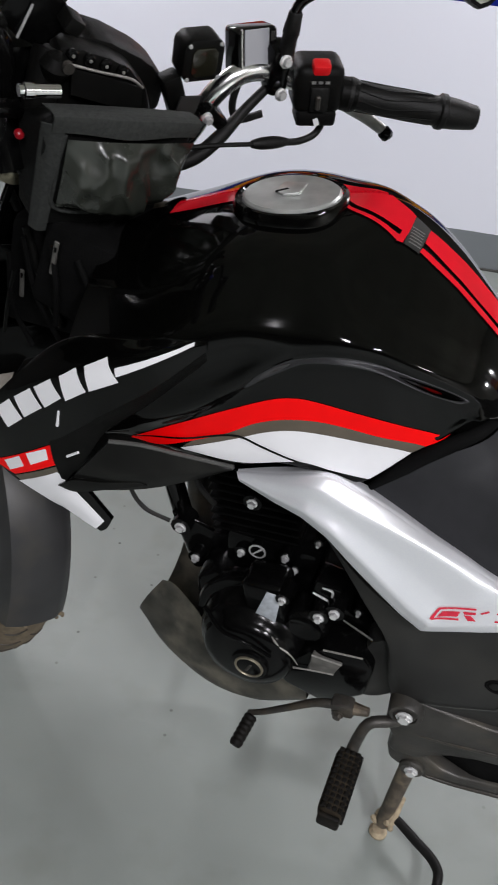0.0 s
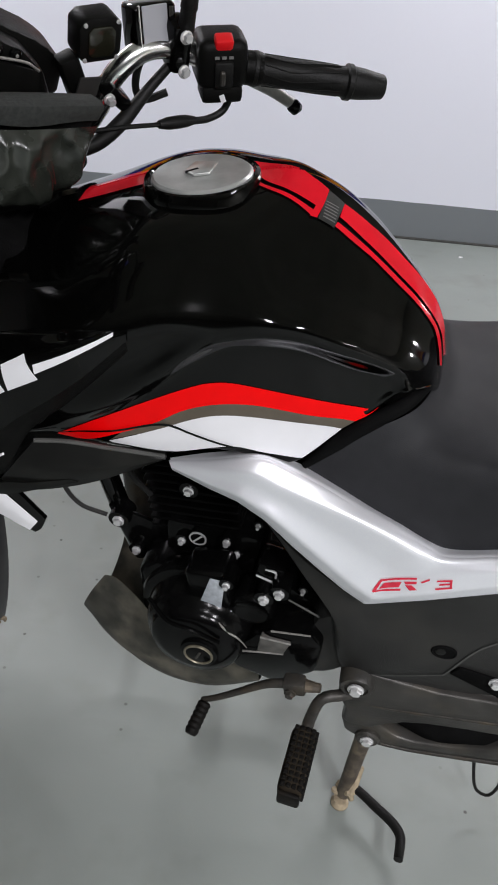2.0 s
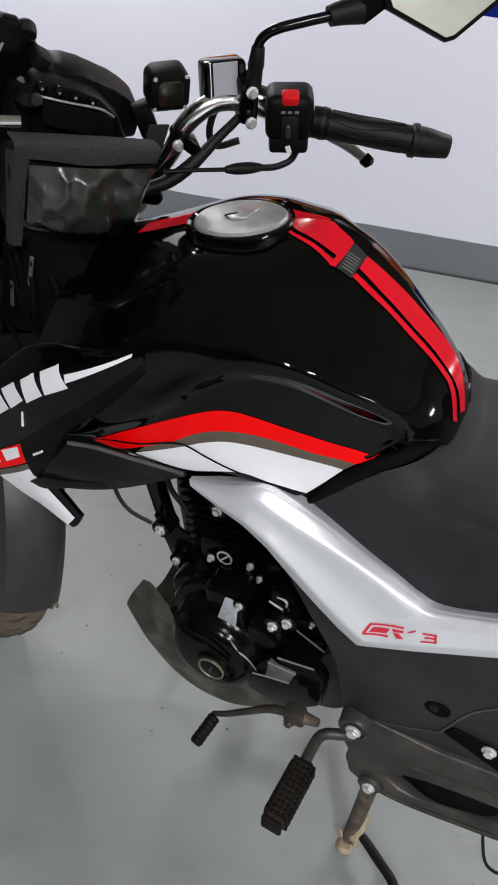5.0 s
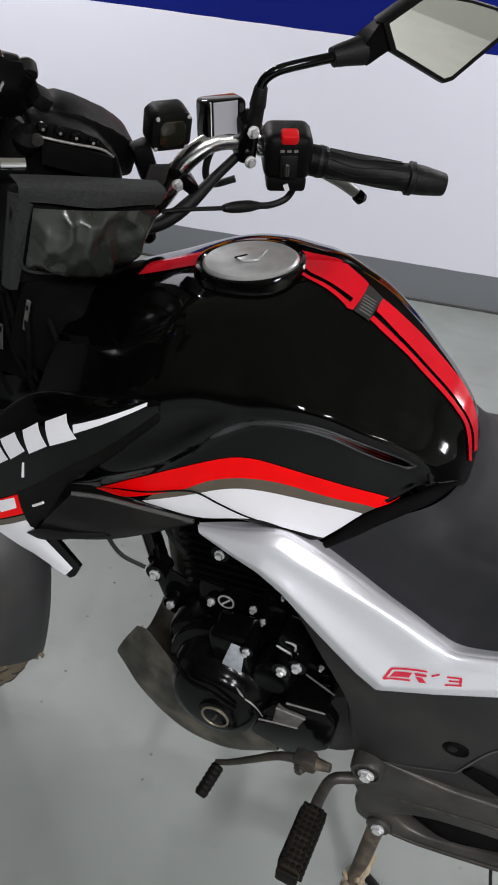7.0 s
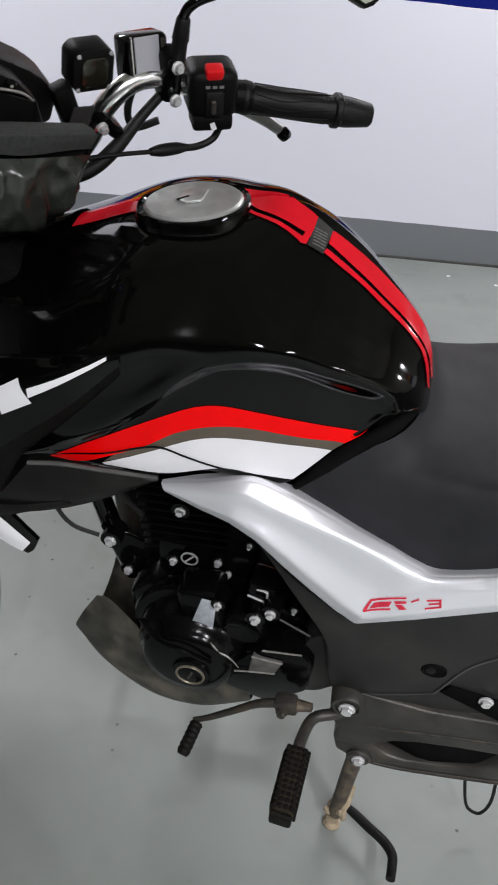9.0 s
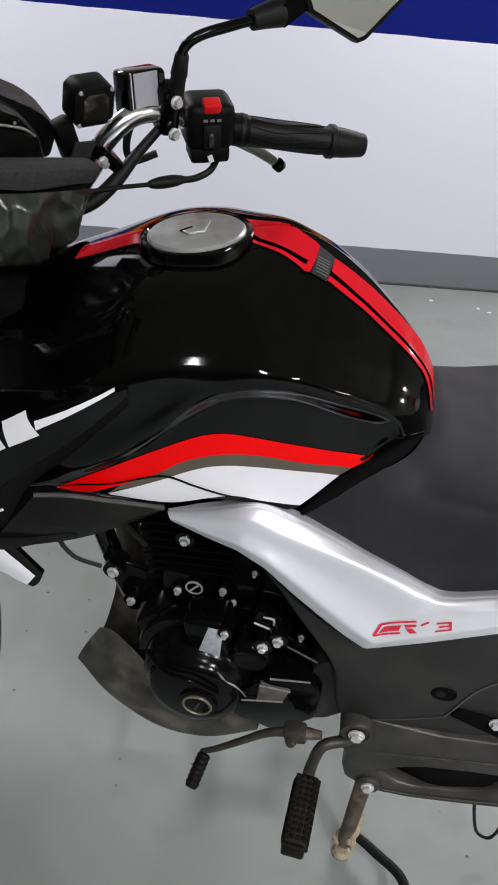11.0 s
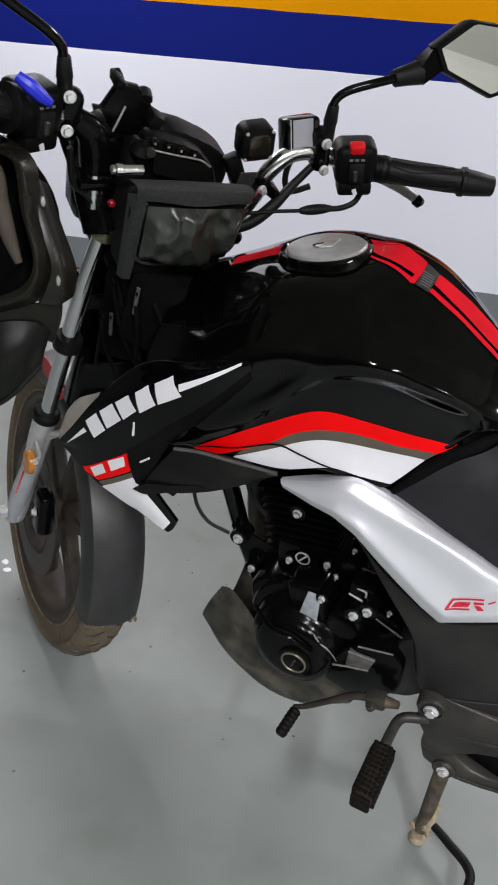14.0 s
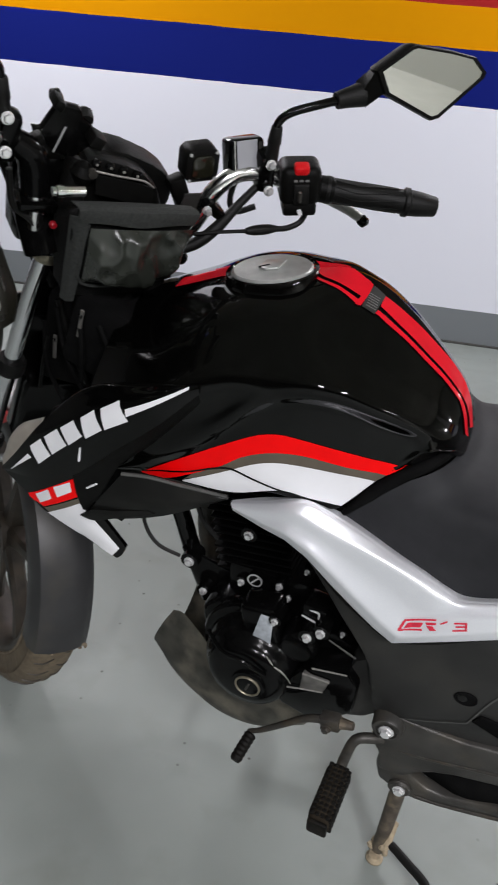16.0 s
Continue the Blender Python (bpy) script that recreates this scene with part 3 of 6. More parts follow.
# filler cap
cap_m = facing(B(-0.003, 0.021, 0.9488), (-0.12, 0.03, 1.0))
part("filler_cap", lathe([(0, -0.022), (0.0625, -0.022), (0.0615, 0.000), (0.0605, 0.008), (0.0580, 0.0140), (0.0545, 0.0146), (0.0520, 0.012), (0, 0.012)], cap_m, 56), gloss_black, tank, "black ring round the filler cap")
part("cap_disc", lathe([(0, 0.010), (0.0515, 0.010), (0.0510, 0.0142), (0.0485, 0.0163), (0.03, 0.0166), (0, 0.0167)], cap_m, 48), cap_metal, tank, "brushed metal filler cap")
part("cap_flap", plate([(-0.020, -0.011), (0.012, -0.015), (0.022, -0.004), (0.018, 0.012), (-0.016, 0.014)], cap_m @ pose(-0.006, -0.004, 0.0158, 2, -3, 20), 0.0028, 0.001), cap_metal, tank, "raised key flap")
part("key_slot", block((0.015, 0.0035, 0.0016), cap_m @ pose(0.006, -0.008, 0.0186, 0, 0, -28), 0.0005, 1), padding_black, tank, "dark key slot")

# silver side panel
SILVER = [
    [(-0.004, 0.146, 0.683), (0.043, 0.14, 0.699), (0.089, 0.134, 0.708), (0.135, 0.13, 0.701), (0.1835, 0.132, 0.684), (0.226, 0.137, 0.668), (0.261, 0.142, 0.6566), (0.292, 0.146, 0.646), (0.321, 0.15, 0.6474), (0.355, 0.153, 0.662), (0.398, 0.155, 0.684), (0.64, 0.15, 0.8)],
    [(-0.003, 0.148, 0.6835), (0.043, 0.155, 0.7035), (0.097, 0.16, 0.7295), (0.136, 0.16, 0.7206), (0.183, 0.162, 0.703), (0.223, 0.165, 0.687), (0.26, 0.168, 0.674), (0.29, 0.172, 0.6623), (0.3104, 0.176, 0.656), (0.3554, 0.178, 0.6716), (0.399, 0.18, 0.6934), (0.64, 0.176, 0.809)],
    [(-0.002, 0.15, 0.682), (0.049, 0.165, 0.7), (0.0915, 0.174, 0.7176), (0.1335, 0.177, 0.7072), (0.1796, 0.179, 0.697), (0.2187, 0.181, 0.688), (0.2545, 0.183, 0.6757), (0.284, 0.184, 0.6613), (0.3096, 0.181, 0.654), (0.3545, 0.182, 0.6647), (0.4016, 0.183, 0.6854), (0.64, 0.179, 0.801)],
    [(-0.0005, 0.152, 0.681), (0.0489, 0.166, 0.6896), (0.0877, 0.175, 0.6999), (0.1254, 0.178, 0.6881), (0.1655, 0.18, 0.6682), (0.2013, 0.182, 0.6511), (0.2354, 0.184, 0.6329), (0.2637, 0.185, 0.6177), (0.305, 0.187, 0.638), (0.3565, 0.187, 0.6596), (0.403, 0.187, 0.68), (0.64, 0.182, 0.794)],
    [(0.002, 0.154, 0.68), (0.0488, 0.1693, 0.6784), (0.0836, 0.1817, 0.6807), (0.1167, 0.188, 0.6674), (0.1503, 0.19, 0.6371), (0.1824, 0.192, 0.6111), (0.2148, 0.194, 0.5866), (0.2418, 0.195, 0.5705), (0.3012, 0.194, 0.5986), (0.3603, 0.19, 0.6258), (0.4101, 0.188, 0.6506), (0.64, 0.181, 0.757)],
    [(0.003, 0.14, 0.677), (0.0478, 0.148, 0.6694), (0.0826, 0.154, 0.6717), (0.1157, 0.158, 0.6584), (0.1493, 0.161, 0.6281), (0.1814, 0.163, 0.6021), (0.2138, 0.165, 0.5776), (0.2408, 0.166, 0.5615), (0.3002, 0.167, 0.5896), (0.3593, 0.167, 0.6168), (0.4091, 0.167, 0.6416), (0.64, 0.163, 0.752)],
]


def creased(lines, radii, n, fine, soften=5):
    """A sheet through lines of matching stations, with rounded folds of given radii along the inner lines."""
    rows = []
    idx = list(range(len(lines[0])))
    for x in np.linspace(0, idx[-1], n):
        sec = [B(*[at(idx, [p[k] for p in ln], x) if n_l < 4 else float(np.interp(x, idx, [p[k] for p in ln])) for k in range(3)]) for n_l, ln in enumerate(lines)]
        row = [sec[0].lerp(sec[1], k) for k in (0, 0.3, 0.6)]
        for i in range(1, len(sec) - 1):
            p, q, r = sec[i - 1], sec[i], sec[i + 1]
            w = min(radii[i - 1], 0.4 * (p - q).length, 0.4 * (r - q).length)
            u, v = q + (p - q).normalized() * w, q + (r - q).normalized() * w
            row += [u.lerp(q, t).lerp(q.lerp(v, t), t) for t in np.linspace(0, 1, fine)]
            row += [v.lerp(r, k) for k in (0.3, 0.6)]
        row.append(sec[-1])
        # even steps across, then soften the folds
        run = np.cumsum([0] + [(q - p).length for p, q in zip(row, row[1:])])
        pts = np.array([[np.interp(s, run, [p[k] for p in row]) for k in range(3)] for s in np.linspace(0, run[-1], 64)])
        for _ in range(soften):
            pts[1:-1] = 0.25 * pts[:-2] + 0.5 * pts[1:-1] + 0.25 * pts[2:]
        rows.append([Vector(p) for p in pts])
    return rows


# chamfer along the lower edge
inset, rim = [], []
for p, q in zip(SILVER[3], SILVER[4]):
    d = Vector((p[0] - q[0], p[2] - q[2]))
    d *= min(0.014, 0.4 * d.length) / d.length
    inset.append((q[0] + d.x, q[1], q[2] + d.y))
    drop = 0.008 if q[0] < 0.25 else 0.004
    rim.append((q[0] - 0.25 * drop, q[1] - drop, q[2] - 1.5 * drop))
SILVER[4:5] = [inset, rim]
side_rows = creased(SILVER, (0.004, 0.004, 0.020, 0.002, 0.002), 110, 6, 2)
side_top, side_faces = grid(side_rows)
k_s = len(side_top)
silver_shape = (side_top + [v + Vector((0, 0.004, 0)) for v in side_top], side_faces + [tuple(i + k_s for i in reversed(f)) for f in side_faces])
side_panel = part("side_panel", silver_shape, silver_paint, bike, "silver painted side panel", sharp=80)
side_tree = tree_of(silver_shape)

# seat: lines from its lower left edge over the top to the other side
SEAT = [
    [(0.148, 0.130, 0.700), (0.223, 0.146, 0.682), (0.302, 0.157, 0.656), (0.368, 0.162, 0.682), (0.50, 0.165, 0.735), (0.66, 0.155, 0.80)],
    [(0.163, 0.130, 0.726), (0.228, 0.143, 0.705), (0.302, 0.154, 0.690), (0.368, 0.160, 0.712), (0.50, 0.162, 0.755), (0.66, 0.152, 0.815)],
    [(0.193, 0.133, 0.760), (0.240, 0.128, 0.750), (0.302, 0.136, 0.750), (0.368, 0.142, 0.762), (0.50, 0.148, 0.785), (0.66, 0.135, 0.835)],
    [(0.243, 0.106, 0.782), (0.270, 0.104, 0.767), (0.302, 0.100, 0.763), (0.368, 0.104, 0.766), (0.50, 0.115, 0.785), (0.66, 0.105, 0.84)],
    [(0.262, 0.062, 0.782), (0.280, 0.055, 0.770), (0.302, 0.05, 0.766), (0.368, 0.05, 0.766), (0.50, 0.055, 0.784), (0.66, 0.05, 0.842)],
    [(0.268, 0.0, 0.782), (0.286, 0.0, 0.771), (0.302, 0.0, 0.767), (0.368, 0.0, 0.765), (0.50, 0.0, 0.784), (0.66, 0.0, 0.842)],
]
full = [[B(*p) for p in ln] for ln in SEAT] + [[B(p[0], -p[1], p[2]) for p in ln] for ln in reversed(SEAT[:-1])]
part("seat", sheet(full, 40, 44, 0.02, inward=DOWN), seat_vinyl, bike, "black textured vinyl rider seat", sharp=60)

# tank shroud with lettering field
SHROUD = [
    [B(-0.330, 0.198, 0.678), B(-0.300, 0.203, 0.712), B(-0.250, 0.197, 0.774), B(-0.19, 0.180, 0.830), B(-0.10, 0.184, 0.862), B(-0.028, 0.186, 0.879)],
    [B(-0.328, 0.201, 0.676), B(-0.29, 0.207, 0.700), B(-0.243, 0.208, 0.756), B(-0.175, 0.21, 0.808), B(-0.095, 0.206, 0.851), B(-0.028, 0.188, 0.876)],
    [B(-0.326, 0.20, 0.673), B(-0.275, 0.206, 0.680), B(-0.206, 0.210, 0.708), B(-0.138, 0.213, 0.768), B(-0.075, 0.205, 0.822), B(-0.028, 0.187, 0.868)],
]
shroud_shape = sheet(SHROUD, 40, 16, 0.004)
shroud = part("tank_shroud", shroud_shape, gloss_black, bike, "gloss black tank shroud with white lettering bars", sharp=50)
shroud_tree = tree_of(shroud_shape)
SPIKE = [
    [B(-0.326, 0.20, 0.673), B(-0.293, 0.2, 0.642), B(-0.266, 0.2, 0.618), B(-0.21, 0.195, 0.588), B(-0.162, 0.19, 0.558)],
    [B(-0.27, 0.205, 0.69), B(-0.245, 0.205, 0.667), B(-0.225, 0.203, 0.643), B(-0.19, 0.197, 0.606), B(-0.154, 0.188, 0.565)],
    [B(-0.212, 0.209, 0.722), B(-0.197, 0.203, 0.70), B(-0.19, 0.2, 0.668), B(-0.175, 0.192, 0.628), B(-0.149, 0.184, 0.578)],
]
spike_shape = sheet(SPIKE, 26, 12, 0.006)
part("shroud_tip", spike_shape, gloss_black, shroud)
spike_tree = tree_of(spike_shape)
tip = SHROUD[0][1].lerp(SHROUD[0][2], 0.97)
part("shroud_lip", sheet([SHROUD[0][:2] + [tip], [B(-0.334, 0.188, 0.688), B(-0.312, 0.188, 0.728), tip + Vector((-0.0015, 0.004, 0.001))], [B(-0.338, 0.168, 0.686), B(-0.316, 0.170, 0.730), tip + Vector((-0.002, 0.008, 0.002))]], 24, 8, 0.003), lip_grey, shroud, "inner lip with a pale reflection put into its colour")

# lettering bars: five white slanted blocks, a fore line and a tail line
def on_shroud(name, quad, mat, tree=None, lift=0.0009, label=""):
    p, q, r, s = quad
    part(name, decal([B(p[0], 0.2, p[1]), B(q[0], 0.2, q[1])], [B(s[0], 0.2, s[1]), B(r[0], 0.2, r[1])], tree or shroud_tree, IN, 6, 5, lift), mat, shroud, label)


for quad in (((-0.269, 0.735), (-0.249, 0.754), (-0.235, 0.732), (-0.257, 0.711)), ((-0.2425, 0.759), (-0.2195, 0.7785), (-0.2055, 0.7585), (-0.232, 0.735)), ((-0.214, 0.782), (-0.192, 0.7995), (-0.179, 0.7815), (-0.202, 0.760)),
             ((-0.181, 0.8065), (-0.161, 0.822), (-0.1485, 0.7995), (-0.174, 0.7795)), ((-0.151, 0.827), (-0.126, 0.843), (-0.1115, 0.8215), (-0.145, 0.801))):
    on_shroud("lettering_bar", quad, white_vinyl, label="white lettering bar")
on_shroud("white_line", ((-0.1155, 0.837), (-0.040, 0.8752), (-0.039, 0.8732), (-0.1145, 0.827)), white_vinyl)
on_shroud("white_line", ((-0.312, 0.681), (-0.2735, 0.7225), (-0.268, 0.7185), (-0.298, 0.693)), white_vinyl)
on_shroud("red_badge", ((-0.295, 0.640), (-0.207, 0.699), (-0.194, 0.674), (-0.266, 0.628)), red_vinyl, spike_tree)
on_shroud("badge_bar", ((-0.276, 0.649), (-0.2515, 0.667), (-0.248, 0.651), (-0.271, 0.634)), white_vinyl, spike_tree, 0.0016)
on_shroud("badge_bar", ((-0.2415, 0.6745), (-0.214, 0.691), (-0.2135, 0.674), (-0.238, 0.657)), white_vinyl, spike_tree, 0.0016)
on_shroud("bronze_badge_line", ((-0.266, 0.626), (-0.193, 0.672), (-0.192, 0.662), (-0.258, 0.619)), olive_vinyl, spike_tree)
part("white_badge", decal([B(-0.262, 0.2, 0.618), B(-0.205, 0.2, 0.655)], [B(-0.168, 0.2, 0.562), B(-0.157, 0.2, 0.578)], spike_tree, IN, 14, 12, 0.0012, True), white_vinyl, shroud, "white pointed sticker")

# lower wing
WING = [
    [B(-0.132, 0.204, 0.730), B(-0.10, 0.193, 0.727), B(-0.06, 0.178, 0.715), B(-0.004, 0.158, 0.700)],
    [B(-0.165, 0.208, 0.684), B(-0.12, 0.204, 0.691), B(-0.070, 0.188, 0.690), B(-0.004, 0.161, 0.698)],
    [B(-0.198, 0.202, 0.636), B(-0.15, 0.198, 0.643), B(-0.085, 0.184, 0.660), B(-0.004, 0.158, 0.695)],
]
wing = part("shroud_wing", sheet(WING, 28, 10, 0.006), satin_black, bike, "dusty dark grey lower shroud wing", sharp=50)
part("wing_edge", tube([p + Vector((0, -0.001, 0.001)) for p in WING[0]], 0.0026, 8, 20), lip_edge, wing, "paler edge")
part("wing_tip", sheet([
    [B(-0.2025, 0.207, 0.6390), B(-0.1793, 0.209, 0.6572), B(-0.1449, 0.206, 0.6640), B(-0.102, 0.195, 0.6715)],
    [B(-0.2030, 0.2075, 0.6383), B(-0.180, 0.2095, 0.6475), B(-0.142, 0.206, 0.6590), B(-0.100, 0.1935, 0.6685)],
    [B(-0.2025, 0.207, 0.6375), B(-0.1808, 0.208, 0.6372), B(-0.1401, 0.205, 0.6535), B(-0.095, 0.1915, 0.6655)],
], 20, 6, 0.003), satin_black, wing, "pointed wing tip")
part("clip_edge", tube([B(-0.1846, 0.2135, 0.7618), B(-0.1893, 0.2125, 0.7393)], [0.0012, 0.0018], 8), white_vinyl, wing, "pale clip edge")
part("clip_edge", tube([B(-0.1822, 0.2120, 0.6963), B(-0.1668, 0.2125, 0.7083)], 0.0016, 8), white_vinyl, wing, "pale clip edge")
UPPER = [
    [B(-0.206, 0.208, 0.708), B(-0.17, 0.210, 0.737), B(-0.138, 0.210, 0.767), B(-0.078, 0.202, 0.820), B(-0.030, 0.184, 0.866)],
    [B(-0.205, 0.206, 0.675), B(-0.168, 0.203, 0.712), B(-0.140, 0.201, 0.750), B(-0.088, 0.192, 0.797), B(-0.030, 0.182, 0.857)],
    [B(-0.200, 0.200, 0.636), B(-0.165, 0.201, 0.690), B(-0.140, 0.196, 0.734), B(-0.098, 0.180, 0.772), B(-0.030, 0.178, 0.85)],
]
part("shroud_filler", sheet(UPPER, 24, 8, 0.004), matt_black, bike, "dull black filler panel under the shroud", sharp=50)
part("shroud_backing", plate([(-0.300, 0.70), (-0.255, 0.775), (-0.18, 0.815), (-0.09, 0.84), (-0.06, 0.80), (-0.08, 0.70), (-0.13, 0.65), (-0.165, 0.605), (-0.205, 0.618), (-0.24, 0.645), (-0.27, 0.67)], Matrix.Translation((0, -0.160, 0)) @ Matrix(((1, 0, 0, 0), (0, 0, -1, 0), (0, 1, 0, 0), (0, 0, 0, 1))), 0.004, 0.001), matt_black, shroud)

# ---- frame, engine and controls ----
up_right = Matrix(((1, 0, 0, 0), (0, 0, -1, 0), (0, 1, 0, 0), (0, 0, 0, 1)))
# dark cover under the silver panel
COVER = [
    [B(0.095, 0.148, 0.640), B(0.150, 0.158, 0.590), B(0.190, 0.165, 0.566), B(0.247, 0.170, 0.545), B(0.384, 0.176, 0.624), B(0.52, 0.176, 0.684), B(0.64, 0.17, 0.735)],
    [B(0.125, 0.146, 0.600), B(0.176, 0.164, 0.542), B(0.216, 0.171, 0.505), B(0.275, 0.173, 0.485), B(0.385, 0.170, 0.535), B(0.51, 0.17, 0.585), B(0.64, 0.165, 0.64)],
    [B(0.144, 0.142, 0.572), B(0.203, 0.166, 0.512), B(0.226, 0.170, 0.45), B(0.275, 0.174, 0.425), B(0.37, 0.168, 0.44), B(0.48, 0.168, 0.48), B(0.62, 0.165, 0.54)],
    [B(0.146, 0.132, 0.560), B(0.200, 0.156, 0.500), B(0.233, 0.164, 0.388), B(0.27, 0.166, 0.375), B(0.345, 0.163, 0.385), B(0.44, 0.162, 0.41), B(0.60, 0.16, 0.46)],
]
cover_shape = sheet(COVER, 44, 18, 0.005)
cover = part("frame_cover", cover_shape, grey_plastic, bike, "dusty dark grey plastic frame cover", sharp=45)
cover_tree = tree_of(cover_shape)
hole_m = facing(B(0.346, 0.1715, 0.4839), OUT)
part("recess_ring", lathe([(0, -0.004), (0.0125, -0.004), (0.0125, 0.0008), (0.0112, 0.0016), (0.0102, 0.0004), (0, 0.0002)], hole_m @ Matrix.Diagonal((1.25, 1, 1, 1)), 24), padding_black, cover, "dark sunk screw hole")
part("recess_bolt", lathe([(0, -0.001), (0.0062, -0.001), (0.0060, 0.0012), (0.004, 0.0018), (0, 0.0014)], hole_m @ pose(-0.004, 0, 0), 20), rubber, cover)
for line in ([(0.2622, 0.3992), (0.310, 0.4165), (0.3557, 0.4343)], [(0.3557, 0.4343), (0.3826, 0.5008), (0.4117, 0.5365)]):
    run = [B(a, 0.2, h) for a, h in line]
    part("cover_rib", decal([p + Vector((-0.0010, 0, 0.0008)) for p in run], [p + Vector((0.0010, 0, -0.0008)) for p in run], cover_tree, IN, 24, 3, 0.0016), lip_edge, cover, "thin paler edge line")
part("slot_arm", plate([(0.361, 0.4439), (0.3706, 0.4600), (0.4423, 0.4500), (0.58, 0.455), (0.58, 0.37), (0.4582, 0.4044)], Matrix.Translation((0, -0.168, 0)) @ up_right, 0.005, 0.002), padding_black, cover, "black slot in the cover")
part("bolt", hex_bolt(B(0.4165, 0.175, 0.4503), OUT, 0.0070), zinc, cover)

# footrest hanger and swing arm
hanger_outline = [(0.232, 0.39), (0.262, 0.402), (0.295, 0.396), (0.36, 0.392), (0.46, 0.405), (0.60, 0.44), (0.60, 0.36), (0.48, 0.334), (0.41, 0.324), (0.36, 0.314), (0.33, 0.303), (0.308, 0.288), (0.290, 0.268), (0.272, 0.268), (0.258, 0.266), (0.248, 0.276), (0.250, 0.304), (0.236, 0.33)]
hanger = part("footrest_hanger", plate(hanger_outline, Matrix.Translation((0, -0.150, 0)) @ up_right, 0.022, 0.005), hanger_alloy, bike, "dusty footrest hanger plate", sharp=45)
part("hanger_boss", lathe([(0, -0.025), (0.024, -0.025), (0.0225, 0.002), (0.020, 0.006), (0.016, 0.006), (0.015, 0.003), (0, 0.003)], facing(B(0.2556, 0.180, 0.381), OUT), 24), hanger_alloy, hanger)
part("bolt", hex_bolt(B(0.2556, 0.187, 0.381), OUT, 0.0085, 0.007), zinc, hanger)
part("stand_boss", lathe([(0, -0.03), (0.018, -0.03), (0.018, 0.0), (0.015, 0.003), (0, 0.003)], facing(B(0.290, 0.168, 0.232), OUT), 22), cast_dark, hanger)
part("bolt", hex_bolt(B(0.290, 0.172, 0.232), OUT, 0.0075), zinc, hanger)
arm_outline = [(0.247, 0.265), (0.253, 0.278), (0.273, 0.2865), (0.294, 0.280), (0.308, 0.258), (0.326, 0.246), (0.352, 0.243), (0.40, 0.254), (0.448, 0.271), (0.476, 0.294), (0.62, 0.318), (0.62, 0.278), (0.50, 0.246), (0.417, 0.229), (0.36, 0.217), (0.322, 0.210), (0.2985, 0.2115), (0.2815, 0.2175), (0.255, 0.2335)]
swing_arm = part("swing_arm", plate(arm_outline, Matrix.Translation((0, -0.138, 0)) @ up_right, 0.026, 0.006), hanger_alloy, bike, "dirty cast swing arm and stand bracket", sharp=45)
part("arm_rib", tube([B(0.272, 0.170, 0.326), B(0.31, 0.171, 0.33), B(0.37, 0.171, 0.342), B(0.58, 0.171, 0.384)], [0.002, 0.0032, 0.0032, 0.003], 8, 20), cast_dark, swing_arm)
part("arm_rib", tube([B(0.312, 0.163, 0.220), B(0.36, 0.163, 0.224), B(0.60, 0.163, 0.278)], [0.003, 0.004, 0.004], 8, 16), cast_dark, swing_arm)
part("arm_hole", lathe([(0, 0), (0.006, 0), (0.006, 0.0015), (0, 0.0015)], facing(B(0.276, 0.164, 0.268), OUT), 14), padding_black, swing_arm)
part("chain_guard", tube([B(0.290, 0.105, 0.270), B(0.37, 0.112, 0.258), B(0.44, 0.112, 0.258), B(0.62, 0.112, 0.285)], [0.030, 0.046, 0.044, 0.038], 12, 16), padding_black, bike, "black chain guard")
part("wire_loop", tube([B(0.450, 0.12, 0.20), B(0.462, 0.12, 0.135), B(0.480, 0.12, 0.075), B(0.500, 0.12, 0.066), B(0.507, 0.12, 0.11), B(0.494, 0.12, 0.205)], 0.0026, 8, 30), rubber, bike, "thin black wire loop")

# foot peg
peg = part("foot_peg", tube([B(0.264, 0.150, 0.322), B(0.241, 0.174, 0.340), B(0.216, 0.186, 0.338), B(0.206, 0.198, 0.305), B(0.2035, 0.212, 0.287)], [0.009, 0.0082, 0.0078, 0.008, 0.0085], 14, 16), cast_dark, bike, "muddy rubber-covered rider footpeg")
pm = facing(B(0.2035, 0.206, 0.2865), B(-0.0045, 0.097, -0.003), 0)
part("peg_rubber", block((0.035, 0.037, 0.094), pm @ pose(0, 0, 0.049), 0.011, 3), peg_mud, peg)
for i in range(11):
    for j in range(4):
        part("peg_stud", block((0.0062, 0.006, 0.0062), pm @ pose(-0.0114 + 0.0076 * j, 0.0168, 0.009 + 0.0079 * i), 0.0012, 1), peg_rubber, peg)
        part("peg_stud", block((0.006, 0.0062, 0.0062), pm @ pose(0.0158, -0.0114 + 0.0076 * j, 0.009 + 0.0079 * i), 0.0012, 1), peg_rubber, peg)
part("peg_end", block((0.030, 0.030, 0.008), pm @ pose(0, 0, 0.098), 0.004, 2), peg_rubber, peg)

# gear lever
lever = part("gear_lever", tube([B(0.055, 0.202, 0.287), B(0.075, 0.202, 0.302), B(0.108, 0.201, 0.333), B(0.143, 0.2, 0.366), B(0.176, 0.198, 0.378)], [0.004, 0.0045, 0.005, 0.0058, 0.007], 12, 20), cast_dark, bike, "dirty steel gear lever")
part("toe_rubber", lathe([(0, 0), (0.0075, 0)] + [(0.0098 - 0.0012 * (k % 2), 0.003 + 0.0037 * k) for k in range(12)] + [(0.0072, 0.0465), (0, 0.0465)], facing(B(0.060, 0.206, 0.289), B(-0.010, 0.052, -0.016)), 18), peg_rubber, lever, "ribbed toe rubber")
